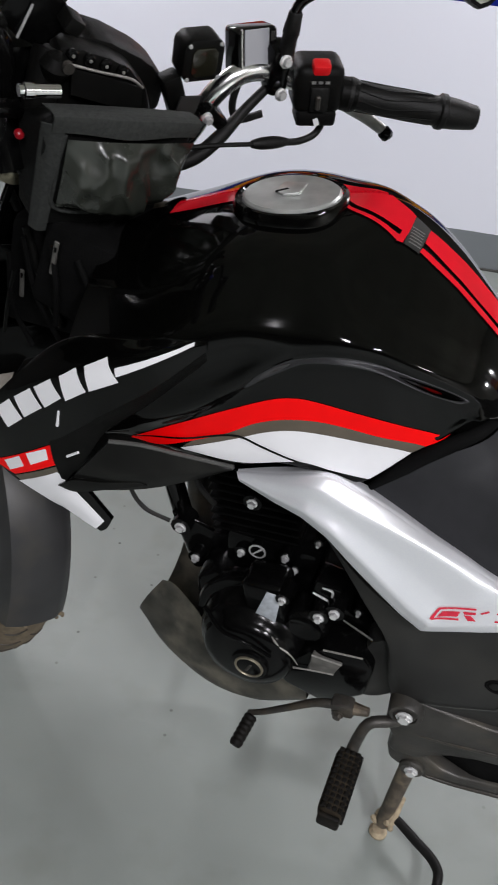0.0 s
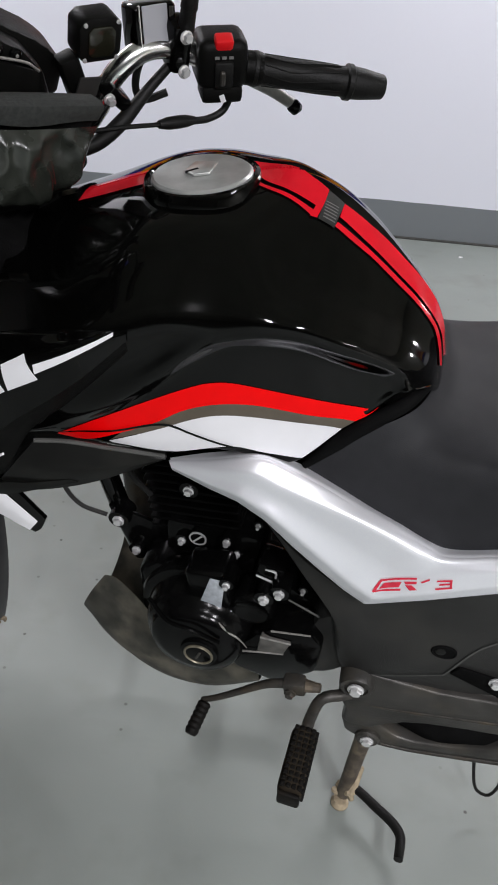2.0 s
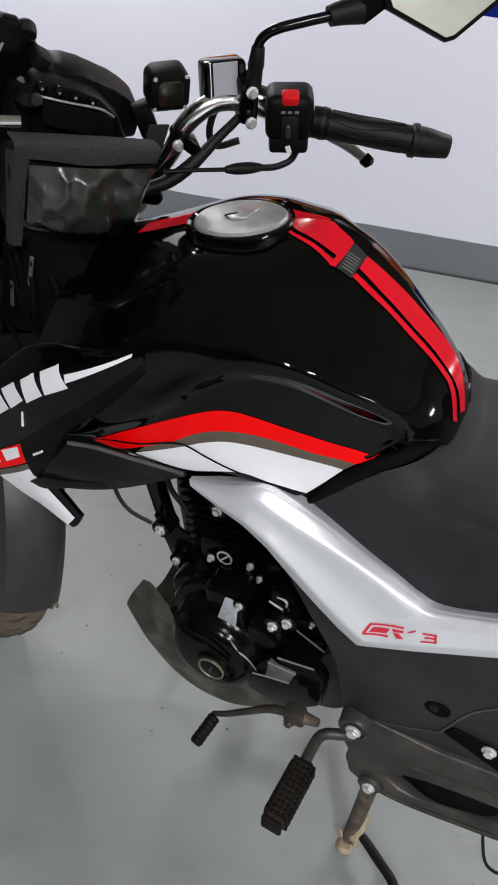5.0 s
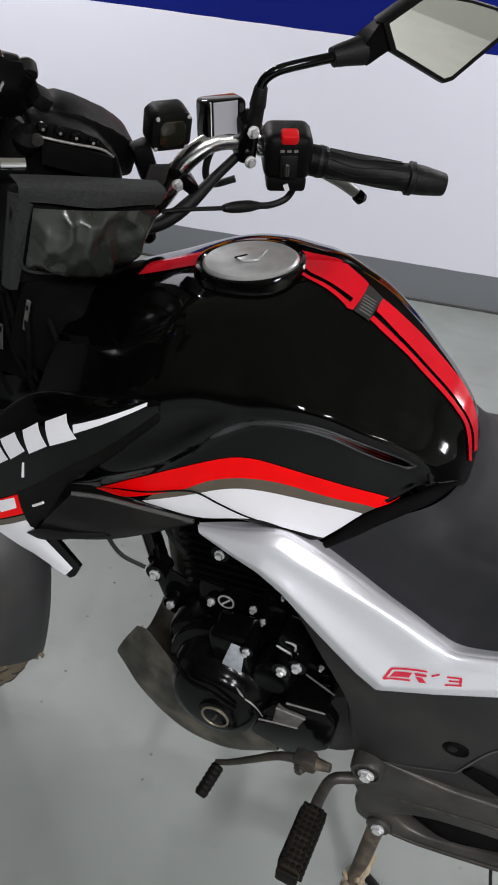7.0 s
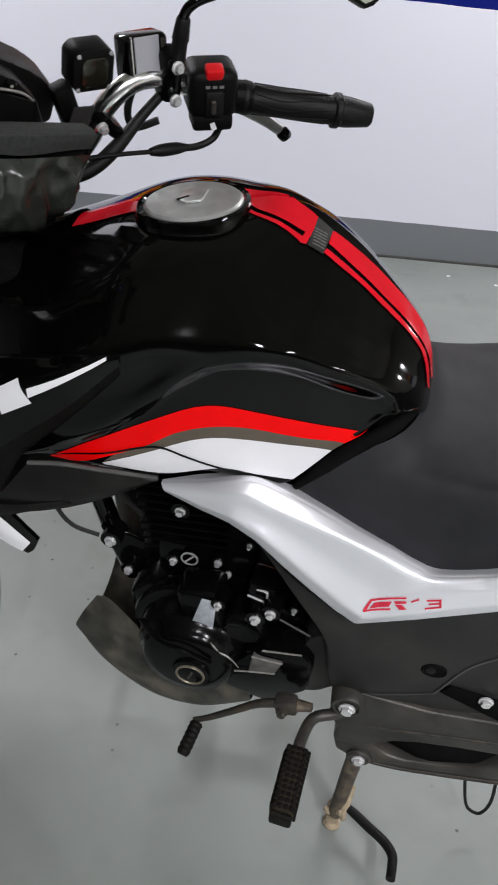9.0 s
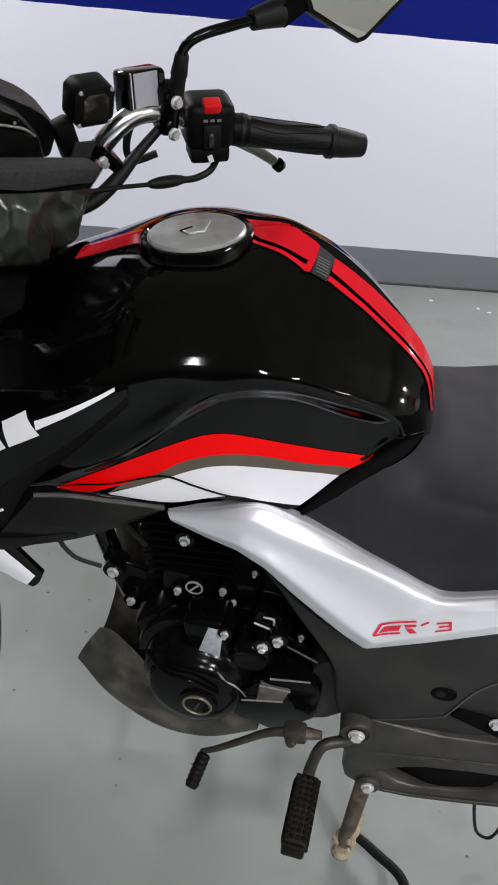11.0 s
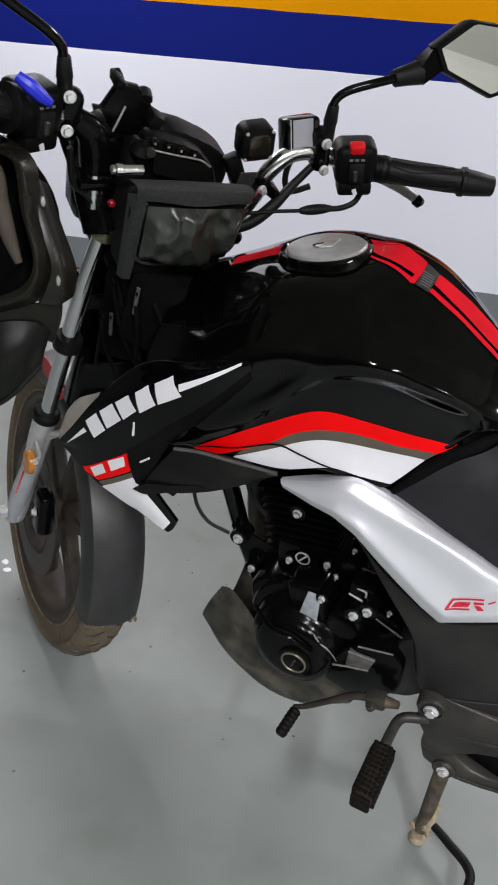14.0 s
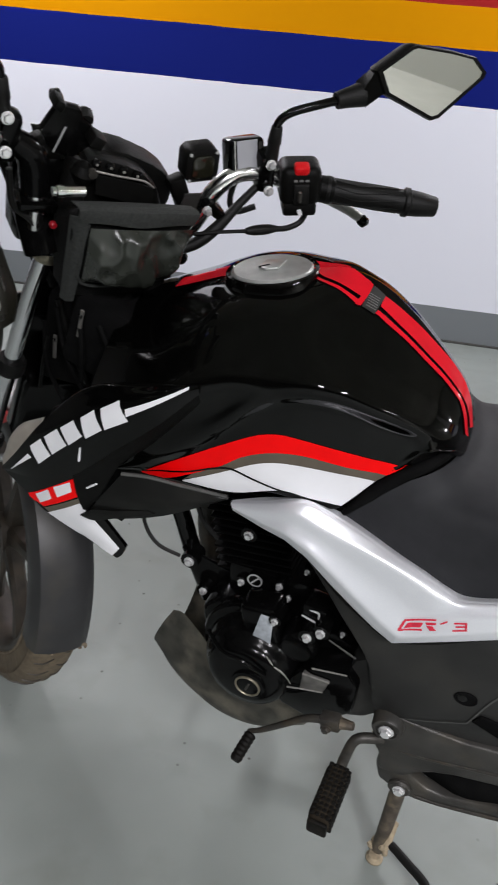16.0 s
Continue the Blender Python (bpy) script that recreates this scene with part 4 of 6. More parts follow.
part("lever_clamp", block((0.03, 0.022, 0.024), pose(0.178, -0.196, 0.374, 0, -10, 0), 0.005), cast_dark, lever)
part("lever_tail", tube([B(0.185, 0.195, 0.374), B(0.211, 0.197, 0.381)], [0.010, 0.006], 10), mud_metal, lever)
part("bolt", hex_bolt(B(0.174, 0.208, 0.369), OUT, 0.006), cast_dark, lever)

# side stand
stand = part("side_stand", tube([B(0.292, 0.132, 0.245), B(0.286, 0.148, 0.15), B(0.279, 0.170, 0.05)], [0.0135, 0.0125, 0.011], 14, 10), mud_metal, bike, "muddy steel side stand, folded out")
part("stand_foot", lathe([(0, 0), (0.014, 0), (0.0145, 0.004), (0.010, 0.010), (0, 0.010)], pose(0, 0, 0) @ Matrix.Translation(B(0.277, 0.177, 0.0295)) @ Matrix.Rotation(radians(-9.2), 4, "X"), 18), pale_mud, stand, "mud-caked stand foot")
rnd = random.Random(4)
for i in range(7):
    c = B(0.278 + rnd.uniform(-0.012, 0.014), 0.168 + rnd.uniform(-0.012, 0.010), 0.044 + rnd.uniform(0, 0.03))
    part("mud_clod", lathe([(0, -0.006), (0.004, -0.005), (0.006, 0), (0.004, 0.005), (0, 0.006)], facing(c, (rnd.uniform(-1, 1), rnd.uniform(-1, 1), rnd.uniform(-1, 1))) @ Matrix.Diagonal((1, rnd.uniform(0.6, 1.5), rnd.uniform(0.7, 1.6), 1)), 9), pale_mud, stand)
part("stand_tang", tube([B(0.284, 0.165, 0.075), B(0.300, 0.170, 0.074), B(0.331, 0.190, 0.076), B(0.358, 0.209, 0.08), B(0.370, 0.225, 0.082), B(0.371, 0.243, 0.085), B(0.370, 0.262, 0.088)], [0.0065, 0.0072, 0.0075, 0.0075, 0.0075, 0.0075, 0.007], 12, 30), rubber, stand, "black bent rod for the foot")
part("stand_rib", tube([B(0.298, 0.15, 0.11), B(0.290, 0.172, 0.068)], [0.004, 0.008], 10), pale_mud, stand)

# engine
engine = part("engine", plate([(-0.068, 0.42), (-0.06, 0.31), (-0.02, 0.245), (0.08, 0.235), (0.165, 0.30), (0.205, 0.37), (0.2, 0.43), (0.15, 0.455), (0.05, 0.455), (-0.04, 0.445)], Matrix.Translation((0, 0.125, 0)) @ up_right, 0.237, 0.012), engine_black, bike, "black enamelled air-cooled single-cylinder engine", sharp=40)
tilt = Matrix.Translation((0.012, 0, 0.47)) @ Matrix.Rotation(radians(-6), 4, "Y")
part("cylinder", block((0.10, 0.13, 0.20), tilt @ pose(0, 0, 0.09), 0.02, 3), engine_black, engine)
part("cylinder_base", block((0.135, 0.160, 0.075), pose(0.032, 0, 0.465), 0.010, 2), engine_black, engine)
for i in range(13):
    w = 0.126 if i < 8 else 0.134
    part("cooling_fin", block((w, 0.150, 0.0045), tilt @ pose(-0.004, 0, 0.018 + 0.0142 * i), 0.0016, 1), fin_black, engine)
part("cylinder_head", block((0.115, 0.15, 0.05), tilt @ pose(0.0, 0, 0.215), 0.015, 3), engine_black, engine)
part("mount_plate", plate([(-0.128, 0.475), (-0.098, 0.47), (-0.03, 0.45), (-0.03, 0.42), (-0.085, 0.39), (-0.10, 0.40)], Matrix.Translation((0, -0.048, 0)) @ up_right, 0.006, 0.0015), engine_black, engine, "black engine mounting plate")
# round covers
gen_m = facing(B(0.034, 0.098, 0.375), OUT)
part("generator_cover", lathe([(0, 0), (0.094, 0), (0.094, 0.018), (0.091, 0.022), (0.081, 0.0225), (0.078, 0.026), (0.076, 0.048), (0.070, 0.061), (0.066, 0.063), (0.064, 0.069), (0.058, 0.0775), (0.044, 0.0805), (0, 0.0815)], gen_m, 64), engine_black, engine, "glossy black round generator cover", sharp=50)
ring_m = facing(B(0.0434, 0.1825, 0.370), OUT)
part("plug_boss", lathe([(0.016, -0.006), (0.0275, -0.006), (0.0255, 0.0012), (0.0235, 0.002), (0.016, 0.002)], ring_m, 36), engine_black, engine)
part("cover_ring", lathe([(0.0175, 0), (0.0205, 0), (0.0205, 0.004), (0.0195, 0.005), (0.0183, 0.005), (0.0175, 0.004), (0.0175, 0)], ring_m, 32), dull_ring, engine, "worn bright ring round an inspection plug")
part("inspection_plug", lathe([(0, 0), (0.0175, 0), (0.0175, 0.003), (0.014, 0.004), (0, 0.004)], ring_m, 28), engine_black, engine)
part("plug_slot", block((0.018, 0.0035, 0.002), ring_m @ pose(0, 0, 0.0045, 0, 0, 70), 0.0008, 1), cast_dark, engine)
part("cover_rib", tube([B(-0.03, 0.165, 0.44), B(0.0, 0.182, 0.425), B(0.035, 0.187, 0.425), B(0.07, 0.183, 0.405)], 0.0035, 10, 18), engine_black, engine)
part("starter_cover", lathe([(0, 0), (0.0305, 0), (0.0305, 0.026), (0.028, 0.0345), (0.0235, 0.0385), (0.0215, 0.0365), (0, 0.0365)], facing(B(0.1042, 0.112, 0.4424), OUT), 36), engine_black, engine, "small round starter cover", sharp=50)
part("sprocket_cover", plate([(0.085, 0.33), (0.095, 0.385), (0.115, 0.414), (0.1347, 0.431), (0.187, 0.4405), (0.203, 0.42), (0.20, 0.36), (0.15, 0.31)], Matrix.Translation((0, -0.115, 0)) @ up_right, 0.05, 0.008), engine_black, engine, sharp=40)
part("cover_step", plate([(0.1221, 0.4205), (0.1190, 0.3850), (0.1550, 0.3935), (0.1630, 0.4200)], Matrix.Translation((0, -0.158, 0)) @ up_right, 0.012, 0.003), step_alloy, engine, "bare worn casting step", sharp=40)
for ends in ((B(0.1221, 0.1695, 0.4205), B(0.1630, 0.1695, 0.4200)), (B(0.1005, 0.1695, 0.3795), B(0.1190, 0.1695, 0.3850)), (B(0.1190, 0.1695, 0.3855), B(0.1550, 0.1695, 0.3940)), (B(0.1347, 0.1655, 0.4335), B(0.1860, 0.1655, 0.4430))):
    part("cover_edge", tube(list(ends), [0.0015, 0.0012], 8, 4), cast_edge, engine, "worn bright edge")
part("cover_edge", tube([B(0.0660, 0.170, 0.4320), B(0.0700, 0.1705, 0.4260), B(0.0785, 0.1705, 0.4150), B(0.0895, 0.1705, 0.4095), B(0.0985, 0.1695, 0.3990), B(0.1055, 0.1695, 0.3885)], [0.0006, 0.0016, 0.0014, 0.0014, 0.0009, 0.0006], 8, 24), cast_edge, engine)
part("type_plate", plate([(0.0485, 0.4965), (0.0345, 0.4370), (0.0640, 0.4285), (0.0680, 0.4965)], Matrix.Translation((0, -0.1525, 0)) @ up_right, 0.0015, 0.0004), sticker_grey, engine, "small bare metal type plate")
part("spring_clip", tube([B(0.1038, 0.135, 0.5010), B(0.1285, 0.135, 0.4928)], [0.0014, 0.002], 8), zinc, engine, "bright clip")
part("spring_clip", tube([B(0.1150, 0.135, 0.5155), B(0.1279, 0.135, 0.5145), B(0.1290, 0.135, 0.5040)], [0.001, 0.0018, 0.0018], 8, 8), zinc, engine, "bright clip")
part("clip_mount", block((0.036, 0.04, 0.034), pose(0.120, -0.113, 0.502, 0, 10, 0), 0.006, 2), engine_black, engine)
part("casting_edge", tube([B(0.150, 0.147, 0.482), B(0.191, 0.147, 0.4616)], [0.0012, 0.0016], 8), lip_edge, engine)
part("plate_mount", block((0.060, 0.05, 0.075), pose(0.046, -0.126, 0.462, 0, -8, 0), 0.010, 3), engine_black, engine)
plug_m = facing(B(0.0148, 0.090, 0.4954), OUT)
part("spark_cover", lathe([(0, -0.006), (0.0122, -0.006), (0.0122, 0.002), (0.0105, 0.004), (0, 0.004)], plug_m, 24), engine_black, engine, "slotted round cap")
part("cap_ring", lathe([(0.0098, 0.003), (0.0122, 0.003), (0.0122, 0.0045), (0.0098, 0.0045), (0.0098, 0.003)], plug_m, 24), zinc, engine, "thin bright ring")
part("plug_slot", block((0.018, 0.003, 0.002), plug_m @ pose(0, 0, 0.0045, 0, 0, 50), 0.0008, 1), zinc, engine)
for a, b, h, r in ((-0.1084, 0.068, 0.4637, 0.0095), (-0.0872, 0.0617, 0.400, 0.0075), (-0.0475, 0.0667, 0.4277, 0.0075), (-0.0089, 0.090, 0.479, 0.0062), (0.0004, 0.088, 0.576, 0.008), (0.0529, 0.090, 0.4947, 0.0062),
                   (0.0675, 0.090, 0.4757, 0.0055), (0.0190, 0.1225, 0.460, 0.007), (0.0703, 0.156, 0.4931, 0.006), (0.1196, 0.156, 0.482, 0.008), (0.1377, 0.152, 0.4943, 0.008), (0.165, 0.130, 0.483, 0.004), (0.0935, 0.09, 0.5415, 0.004)):
    part("bolt", hex_bolt(B(a, b, h), OUT, r * 0.7), zinc, engine)
    part("bolt_boss", lathe([(0, -0.03), (r * 1.7, -0.03), (r * 1.6, -0.001), (0, -0.001)], facing(B(a, b, h), OUT), 16), engine_black, engine)
part("rear_casting", plate([(0.150, 0.345), (0.19, 0.452), (0.236, 0.49), (0.262, 0.44), (0.250, 0.37), (0.215, 0.335), (0.18, 0.322)], Matrix.Translation((0, -0.095, 0)) @ up_right, 0.05, 0.008), grey_plastic, engine, "dirty rear crankcase casting", sharp=40)
part("intake_pipe", tube([B(0.07, 0.0, 0.63), B(0.12, 0.02, 0.615), B(0.17, 0.03, 0.60)], 0.026, 14, 10), rubber, engine)
part("carburettor", block((0.07, 0.10, 0.08), pose(0.145, -0.02, 0.585, 0, 10, 0), 0.012, 2), engine_black, engine)
part("air_box", block((0.16, 0.22, 0.20), pose(0.25, 0.0, 0.58), 0.02, 2), matt_black, bike, "black air box behind the engine")
# belly pan
PAN = [
    [B(-0.120, 0.105, 0.380), B(-0.098, 0.114, 0.392), B(-0.066, 0.122, 0.370), B(-0.02, 0.132, 0.325), B(0.04, 0.136, 0.300), B(0.12, 0.134, 0.310)],
    [B(-0.145, 0.104, 0.332), B(-0.108, 0.117, 0.316), B(-0.068, 0.127, 0.288), B(-0.018, 0.134, 0.258), B(0.042, 0.137, 0.248), B(0.12, 0.134, 0.272)],
    [B(-0.165, 0.095, 0.280), B(-0.122, 0.110, 0.238), B(-0.070, 0.120, 0.206), B(-0.015, 0.126, 0.191), B(0.045, 0.127, 0.196), B(0.12, 0.122, 0.235)],
    [B(-0.158, 0.05, 0.262), B(-0.115, 0.06, 0.212), B(-0.06, 0.065, 0.166), B(0.0, 0.07, 0.150), B(0.06, 0.07, 0.160), B(0.12, 0.07, 0.195)],
    [B(-0.16, 0.0, 0.238), B(-0.11, 0.0, 0.202), B(-0.06, 0.0, 0.160), B(0.0, 0.0, 0.142), B(0.06, 0.0, 0.152), B(0.12, 0.0, 0.185)],
]
pan_full = PAN + [[Vector((p.x, -p.y, p.z)) for p in ln] for ln in reversed(PAN[:-1])]
part("rear_engine_mount", block((0.11, 0.16, 0.26), pose(0.225, 0.0, 0.46, 0, 12, 0), 0.012, 2), matt_black, engine)
part("belly_pan", sheet(pan_full, 30, 30, 0.004, inward=Vector((0, 0, 1))), pan_dusty, bike, "dust-coated grey plastic belly pan", sharp=50)
part("exhaust_pipe", tube([B(-0.05, -0.03, 0.60), B(-0.115, -0.04, 0.52), B(-0.125, -0.05, 0.40), B(-0.10, -0.06, 0.27), B(-0.02, -0.09, 0.22), B(0.2, -0.12, 0.23)], 0.019, 14, 30), cast_dark, bike, "dull exhaust pipe")
# frame
frame_part = part("frame", tube([B(-0.225, 0.024, 0.80), B(-0.172, 0.032, 0.65), B(-0.140, 0.034, 0.545), B(-0.116, 0.034, 0.45), B(-0.09, 0.03, 0.36)], 0.0145, 14, 24), gloss_black, bike, "black tubular steel frame")
part("down_tube", tube([B(-0.205, -0.028, 0.80), B(-0.145, -0.045, 0.65), B(-0.108, -0.052, 0.53), B(-0.080, -0.052, 0.435), B(-0.06, -0.05, 0.33)], 0.0155, 14, 24), gloss_black, frame_part)
part("top_tube", tube([B(-0.25, 0.0, 0.85), B(-0.10, 0.0, 0.82), B(0.1, 0.0, 0.72), B(0.3, 0.0, 0.66), B(0.62, 0.0, 0.72)], 0.024, 14, 24), gloss_black, frame_part)
part("cable", tube([B(-0.192, 0.06, 0.60), B(-0.186, 0.065, 0.515), B(-0.165, 0.065, 0.478), B(-0.128, 0.06, 0.462)], 0.0032, 8, 24), grey_plastic, frame_part, "grey hose")
part("cable", tube([B(-0.095, 0.07, 0.62), B(-0.08, 0.075, 0.57), B(-0.055, 0.075, 0.54)], 0.004, 8, 14), rubber, frame_part)
# panel marks: red bars in place of the model lettering
def on_panel(pts_up, pts_lo, name="red_mark"):
    part(name, decal([B(a, 0.2, h + 0.006) for a, h in pts_up], [B(a, 0.2, h + 0.006) for a, h in pts_lo], side_tree, IN, 5, 3, 0.0009), red_mark, side_panel, "red lettering bar")


for tl, tr, br, bl in (
    ((0.2505, 0.6055), (0.2878, 0.6213), (0.2882, 0.6191), (0.2498, 0.6023)),
    ((0.2496, 0.6034), (0.2531, 0.6050), (0.2487, 0.5908), (0.2446, 0.5889)),
    ((0.2446, 0.5889), (0.2738, 0.6016), (0.2742, 0.5994), (0.2462, 0.5872)),
    ((0.2514, 0.5933), (0.2555, 0.6020), (0.2736, 0.6098), (0.2717, 0.6026)),
    ((0.2758, 0.6112), (0.2886, 0.6166), (0.2891, 0.6141), (0.2781, 0.6087)),
    ((0.2777, 0.6077), (0.2847, 0.6105), (0.2910, 0.6072), (0.2834, 0.6037)),
    ((0.2928, 0.6181), (0.3008, 0.6255), (0.3012, 0.6234), (0.2942, 0.6172)),
    ((0.3088, 0.6268), (0.3234, 0.6327), (0.3238, 0.6306), (0.3086, 0.6245)),
    ((0.3119, 0.6233), (0.3242, 0.6286), (0.3245, 0.6265), (0.3117, 0.6210)),
    ((0.3088, 0.6166), (0.3251, 0.6238), (0.3255, 0.6217), (0.3092, 0.6145)),
    ((0.3213, 0.6302), (0.3236, 0.6313), (0.3252, 0.6231), (0.3229, 0.6220)),
):
    on_panel([tl, tr], [bl, br])

# ---- steering, turned to the right ----
RAKE, STEER = radians(23.94), radians(38.85)
S_UP = B(math.sin(RAKE), 0, math.cos(RAKE))
F_0, L_0 = B(-math.cos(RAKE), 0, math.sin(RAKE)), B(0, 1, 0)
S_FWD = F_0 * math.cos(STEER) - L_0 * math.sin(STEER)
S_LEFT = L_0 * math.cos(STEER) + F_0 * math.sin(STEER)
S_0 = B(-0.3115, 0, 0.75)
S_M = Matrix((( S_LEFT.x, -S_FWD.x, S_UP.x, S_0.x), (S_LEFT.y, -S_FWD.y, S_UP.y, S_0.y), (S_LEFT.z, -S_FWD.z, S_UP.z, S_0.z), (0, 0, 0, 1)))


def ST(u, f, l):
    """A point of the steering: metres up along its axis, forward and to its left."""
    return S_0 + S_UP * u + S_FWD * f + S_LEFT * l


def SB(u, f, l, rx=0, ry=0, rz=0):
    """A matrix in the steering: x to the left, y to the rear, z up its axis."""
    return S_M @ pose(l, -f, u, rx, ry, rz)


# forks
for side in (1, -1):
    l = 0.093 * side
    leg = part("fork_leg", tube([ST(0.168, 0.045, l - 0.006 * side), ST(0.05, 0.0445, l), ST(-0.23, 0.042, l)], 0.0130, 20, 12), fork_metal, bike, "polished steel fork leg")
    part("fork_slider", lathe([(0, 0), (0.015, 0), (0.018, 0.02), (0.018, 0.20), (0.0205, 0.25), (0.0205, 0.30), (0.019, 0.305), (0, 0.305)], SB(-0.535, 0.043, l), 22), alloy, leg, "silver cast fork slider")
    part("dust_seal", lathe([(0, 0), (0.0235, 0), (0.0235, 0.012), (0.019, 0.018), (0.0155, 0.018), (0, 0.018)], SB(-0.232, 0.043, l), 22), rubber, leg)
    part("fork_collar", lathe([(0.0130, 0), (0.022, 0), (0.023, 0.006), (0.023, 0.018), (0.020, 0.024), (0.0130, 0.024)], SB(-0.062, 0.043, l), 22), rubber, leg, "black rubber fork collar")
    part("fork_cap", lathe([(0, 0), (0.019, 0), (0.0205, 0.004), (0.0205, 0.012), (0.017, 0.020), (0.009, 0.025), (0, 0.026)], SB(0.156, 0.042, l - 0.006 * side), 24), dull_ring, leg, "domed fork cap")
part("lower_yoke", block((0.235, 0.035, 0.030), SB(0.045, 0.072, 0), 0.012, 3), gloss_black, bike, "black lower fork yoke")
part("upper_yoke", block((0.235, 0.05, 0.022), SB(0.184, 0.040, 0), 0.010, 3), engine_black, bike, "black upper fork yoke")
part("steering_head", lathe([(0, -0.02), (0.031, -0.02), (0.031, 0.16), (0, 0.16)], SB(0.03, 0, 0), 20), gloss_black, bike)

# wheel
HUB = ST(-0.512, 0.043, 0)
W_M = Matrix.Translation(HUB) @ Matrix((( S_FWD.x, S_UP.x, S_LEFT.x, 0), (S_FWD.y, S_UP.y, S_LEFT.y, 0), (S_FWD.z, S_UP.z, S_LEFT.z, 0), (0, 0, 0, 1)))


def ring(profile, m, n=72):
    """A closed ring of a closed profile (radius, along) about the z axis of m."""
    rows = [[m @ Vector((r * math.cos(2 * math.pi * i / n), r * math.sin(2 * math.pi * i / n), z)) for r, z in profile] for i in range(n + 1)]
    return grid(rows, True)


wheel = part("front_wheel", ring([(0.2983 - 0.052 * (1 - math.cos(x)) * 0.62 if abs(x) < 2.0 else 0.232, 0.046 * math.sin(x) if abs(x) < 1.5708 else 0.04 * np.sign(x)) for x in np.linspace(-2.05, 2.05, 27)], W_M, 90), tyre_rubber, bike, "front wheel with muddy road tyre", sharp=60)
for i in range(40):
    for s in (-1, 1):
        a0 = 2 * math.pi * (i + (0.5 if s > 0 else 0)) / 40
        pts = [W_M @ Vector(((0.2989 - 0.052 * (1 - math.cos(x)) * 0.62) * math.cos(a0 + k), (0.2989 - 0.052 * (1 - math.cos(x)) * 0.62) * math.sin(a0 + k), s * 0.046 * math.sin(x))) for x, k in ((0.12, 0.0), (0.45, 0.05), (0.85, 0.07))]
        part("tread_groove", tube(pts, [0.0012, 0.0022, 0.0012], 6, 6), rim_paint, wheel)
rim = part("rim", ring([(0.236, -0.038), (0.230, -0.042), (0.220, -0.040), (0.212, -0.028), (0.208, 0.0), (0.212, 0.028), (0.220, 0.040), (0.230, 0.042), (0.236, 0.038), (0.222, 0.0)], W_M), rim_paint, wheel, "mud-stained cast rim", sharp=50)
for i in range(6):
    a0 = 2 * math.pi * (i + 0.35) / 6
    d = Vector((math.cos(a0), math.sin(a0), 0))
    e = Vector((-math.sin(a0), math.cos(a0), 0))
    rows = []
    for r, w, h in ((0.03, 0.022, 0.020), (0.08, 0.014, 0.016), (0.15, 0.013, 0.015), (0.215, 0.022, 0.024)):
        c = d * r + e * (0.02 * (r / 0.2))
        rows.append([W_M @ (c + e * w * x + Vector((0, 0, h * y))) for x, y in ((-1, -0.6), (-0.6, -1), (0.6, -1), (1, -0.6), (1, 0.6), (0.6, 1), (-0.6, 1), (-1, 0.6))])
    part("spoke", grid(rows, True, True), rim_paint, wheel)
part("hub", lathe([(0, -0.055), (0.038, -0.055), (0.042, -0.03), (0.034, 0), (0.042, 0.03), (0.038, 0.055), (0.014, 0.06), (0.014, 0.088), (0, 0.088)], W_M, 28), rim_paint, wheel)
part("rim_edge", ring([(0.2335 + 0.0028 * math.cos(x), 0.0425 + 0.0028 * math.sin(x)) for x in np.linspace(0, 2 * math.pi, 9)[:-1]], W_M), crust_mud, wheel, "mud-caked rim edge")
part("brake_disc", ring([(0.135, 0.058), (0.092, 0.058), (0.092, 0.062), (0.135, 0.062)], W_M, 60), cast_dark, wheel, "steel brake disc", sharp=30)
part("axle_nut", hex_bolt(ST(-0.512, 0.043, 0.118), S_LEFT, 0.012, 0.012), zinc, wheel)

# mudguard over the rear of the tyre
GUARD = []
for x in np.linspace(radians(52), radians(167), 40):
    r = 0.312
    row = []
    for z, dr in ((-0.046, -0.050), (-0.048, -0.022), (-0.041, -0.004), (-0.024, 0.004), (0.0, 0.006), (0.028, 0.004), (0.052, -0.004), (0.060, -0.022), (0.058, -0.050)):
        row.append(W_M @ Vector(((r + dr) * math.cos(x), (r + dr) * math.sin(x), z)))
    GUARD.append(row)
inner = [[p + (HUB - p).normalized() * 0.003 for p in row] for row in GUARD]
guard_rows = [a + list(reversed(b)) for a, b in zip(GUARD, inner)]
mudguard = part("front_mudguard", grid(guard_rows, True, True), guard_grey, bike, "matt dark grey front mudguard", sharp=45)
rnd = random.Random(6)
for i in range(26):
    x, z = radians(167.3 + rnd.uniform(-0.8, 0.8)), -0.042 + 0.070 * (i + rnd.random()) / 26
    clod_m = facing(W_M @ Vector((0.3115 * math.cos(x), 0.3115 * math.sin(x), z)), (rnd.uniform(-1, 1), rnd.uniform(-1, 1), rnd.uniform(-1, 1))) @ Matrix.Diagonal((rnd.uniform(0.3, 0.6), rnd.uniform(0.3, 0.6), rnd.uniform(0.4, 0.9), 1))
    part("mud_clod", lathe([(0, -0.006), (0.004, -0.005), (0.006, 0), (0.004, 0.005), (0, 0.006)], clod_m, 8), crust_mud, mudguard)
part("mudguard_flash", sheet([[W_M @ Vector((0.316 * math.cos(x), 0.316 * math.sin(x), 0.062)) for x in np.linspace(radians(60), radians(88), 6)], [W_M @ Vector((0.288 * math.cos(x), 0.288 * math.sin(x), 0.0645)) for x in np.linspace(radians(64), radians(84), 6)]], 8, 3, 0.002), red_plastic, mudguard, "red flash")
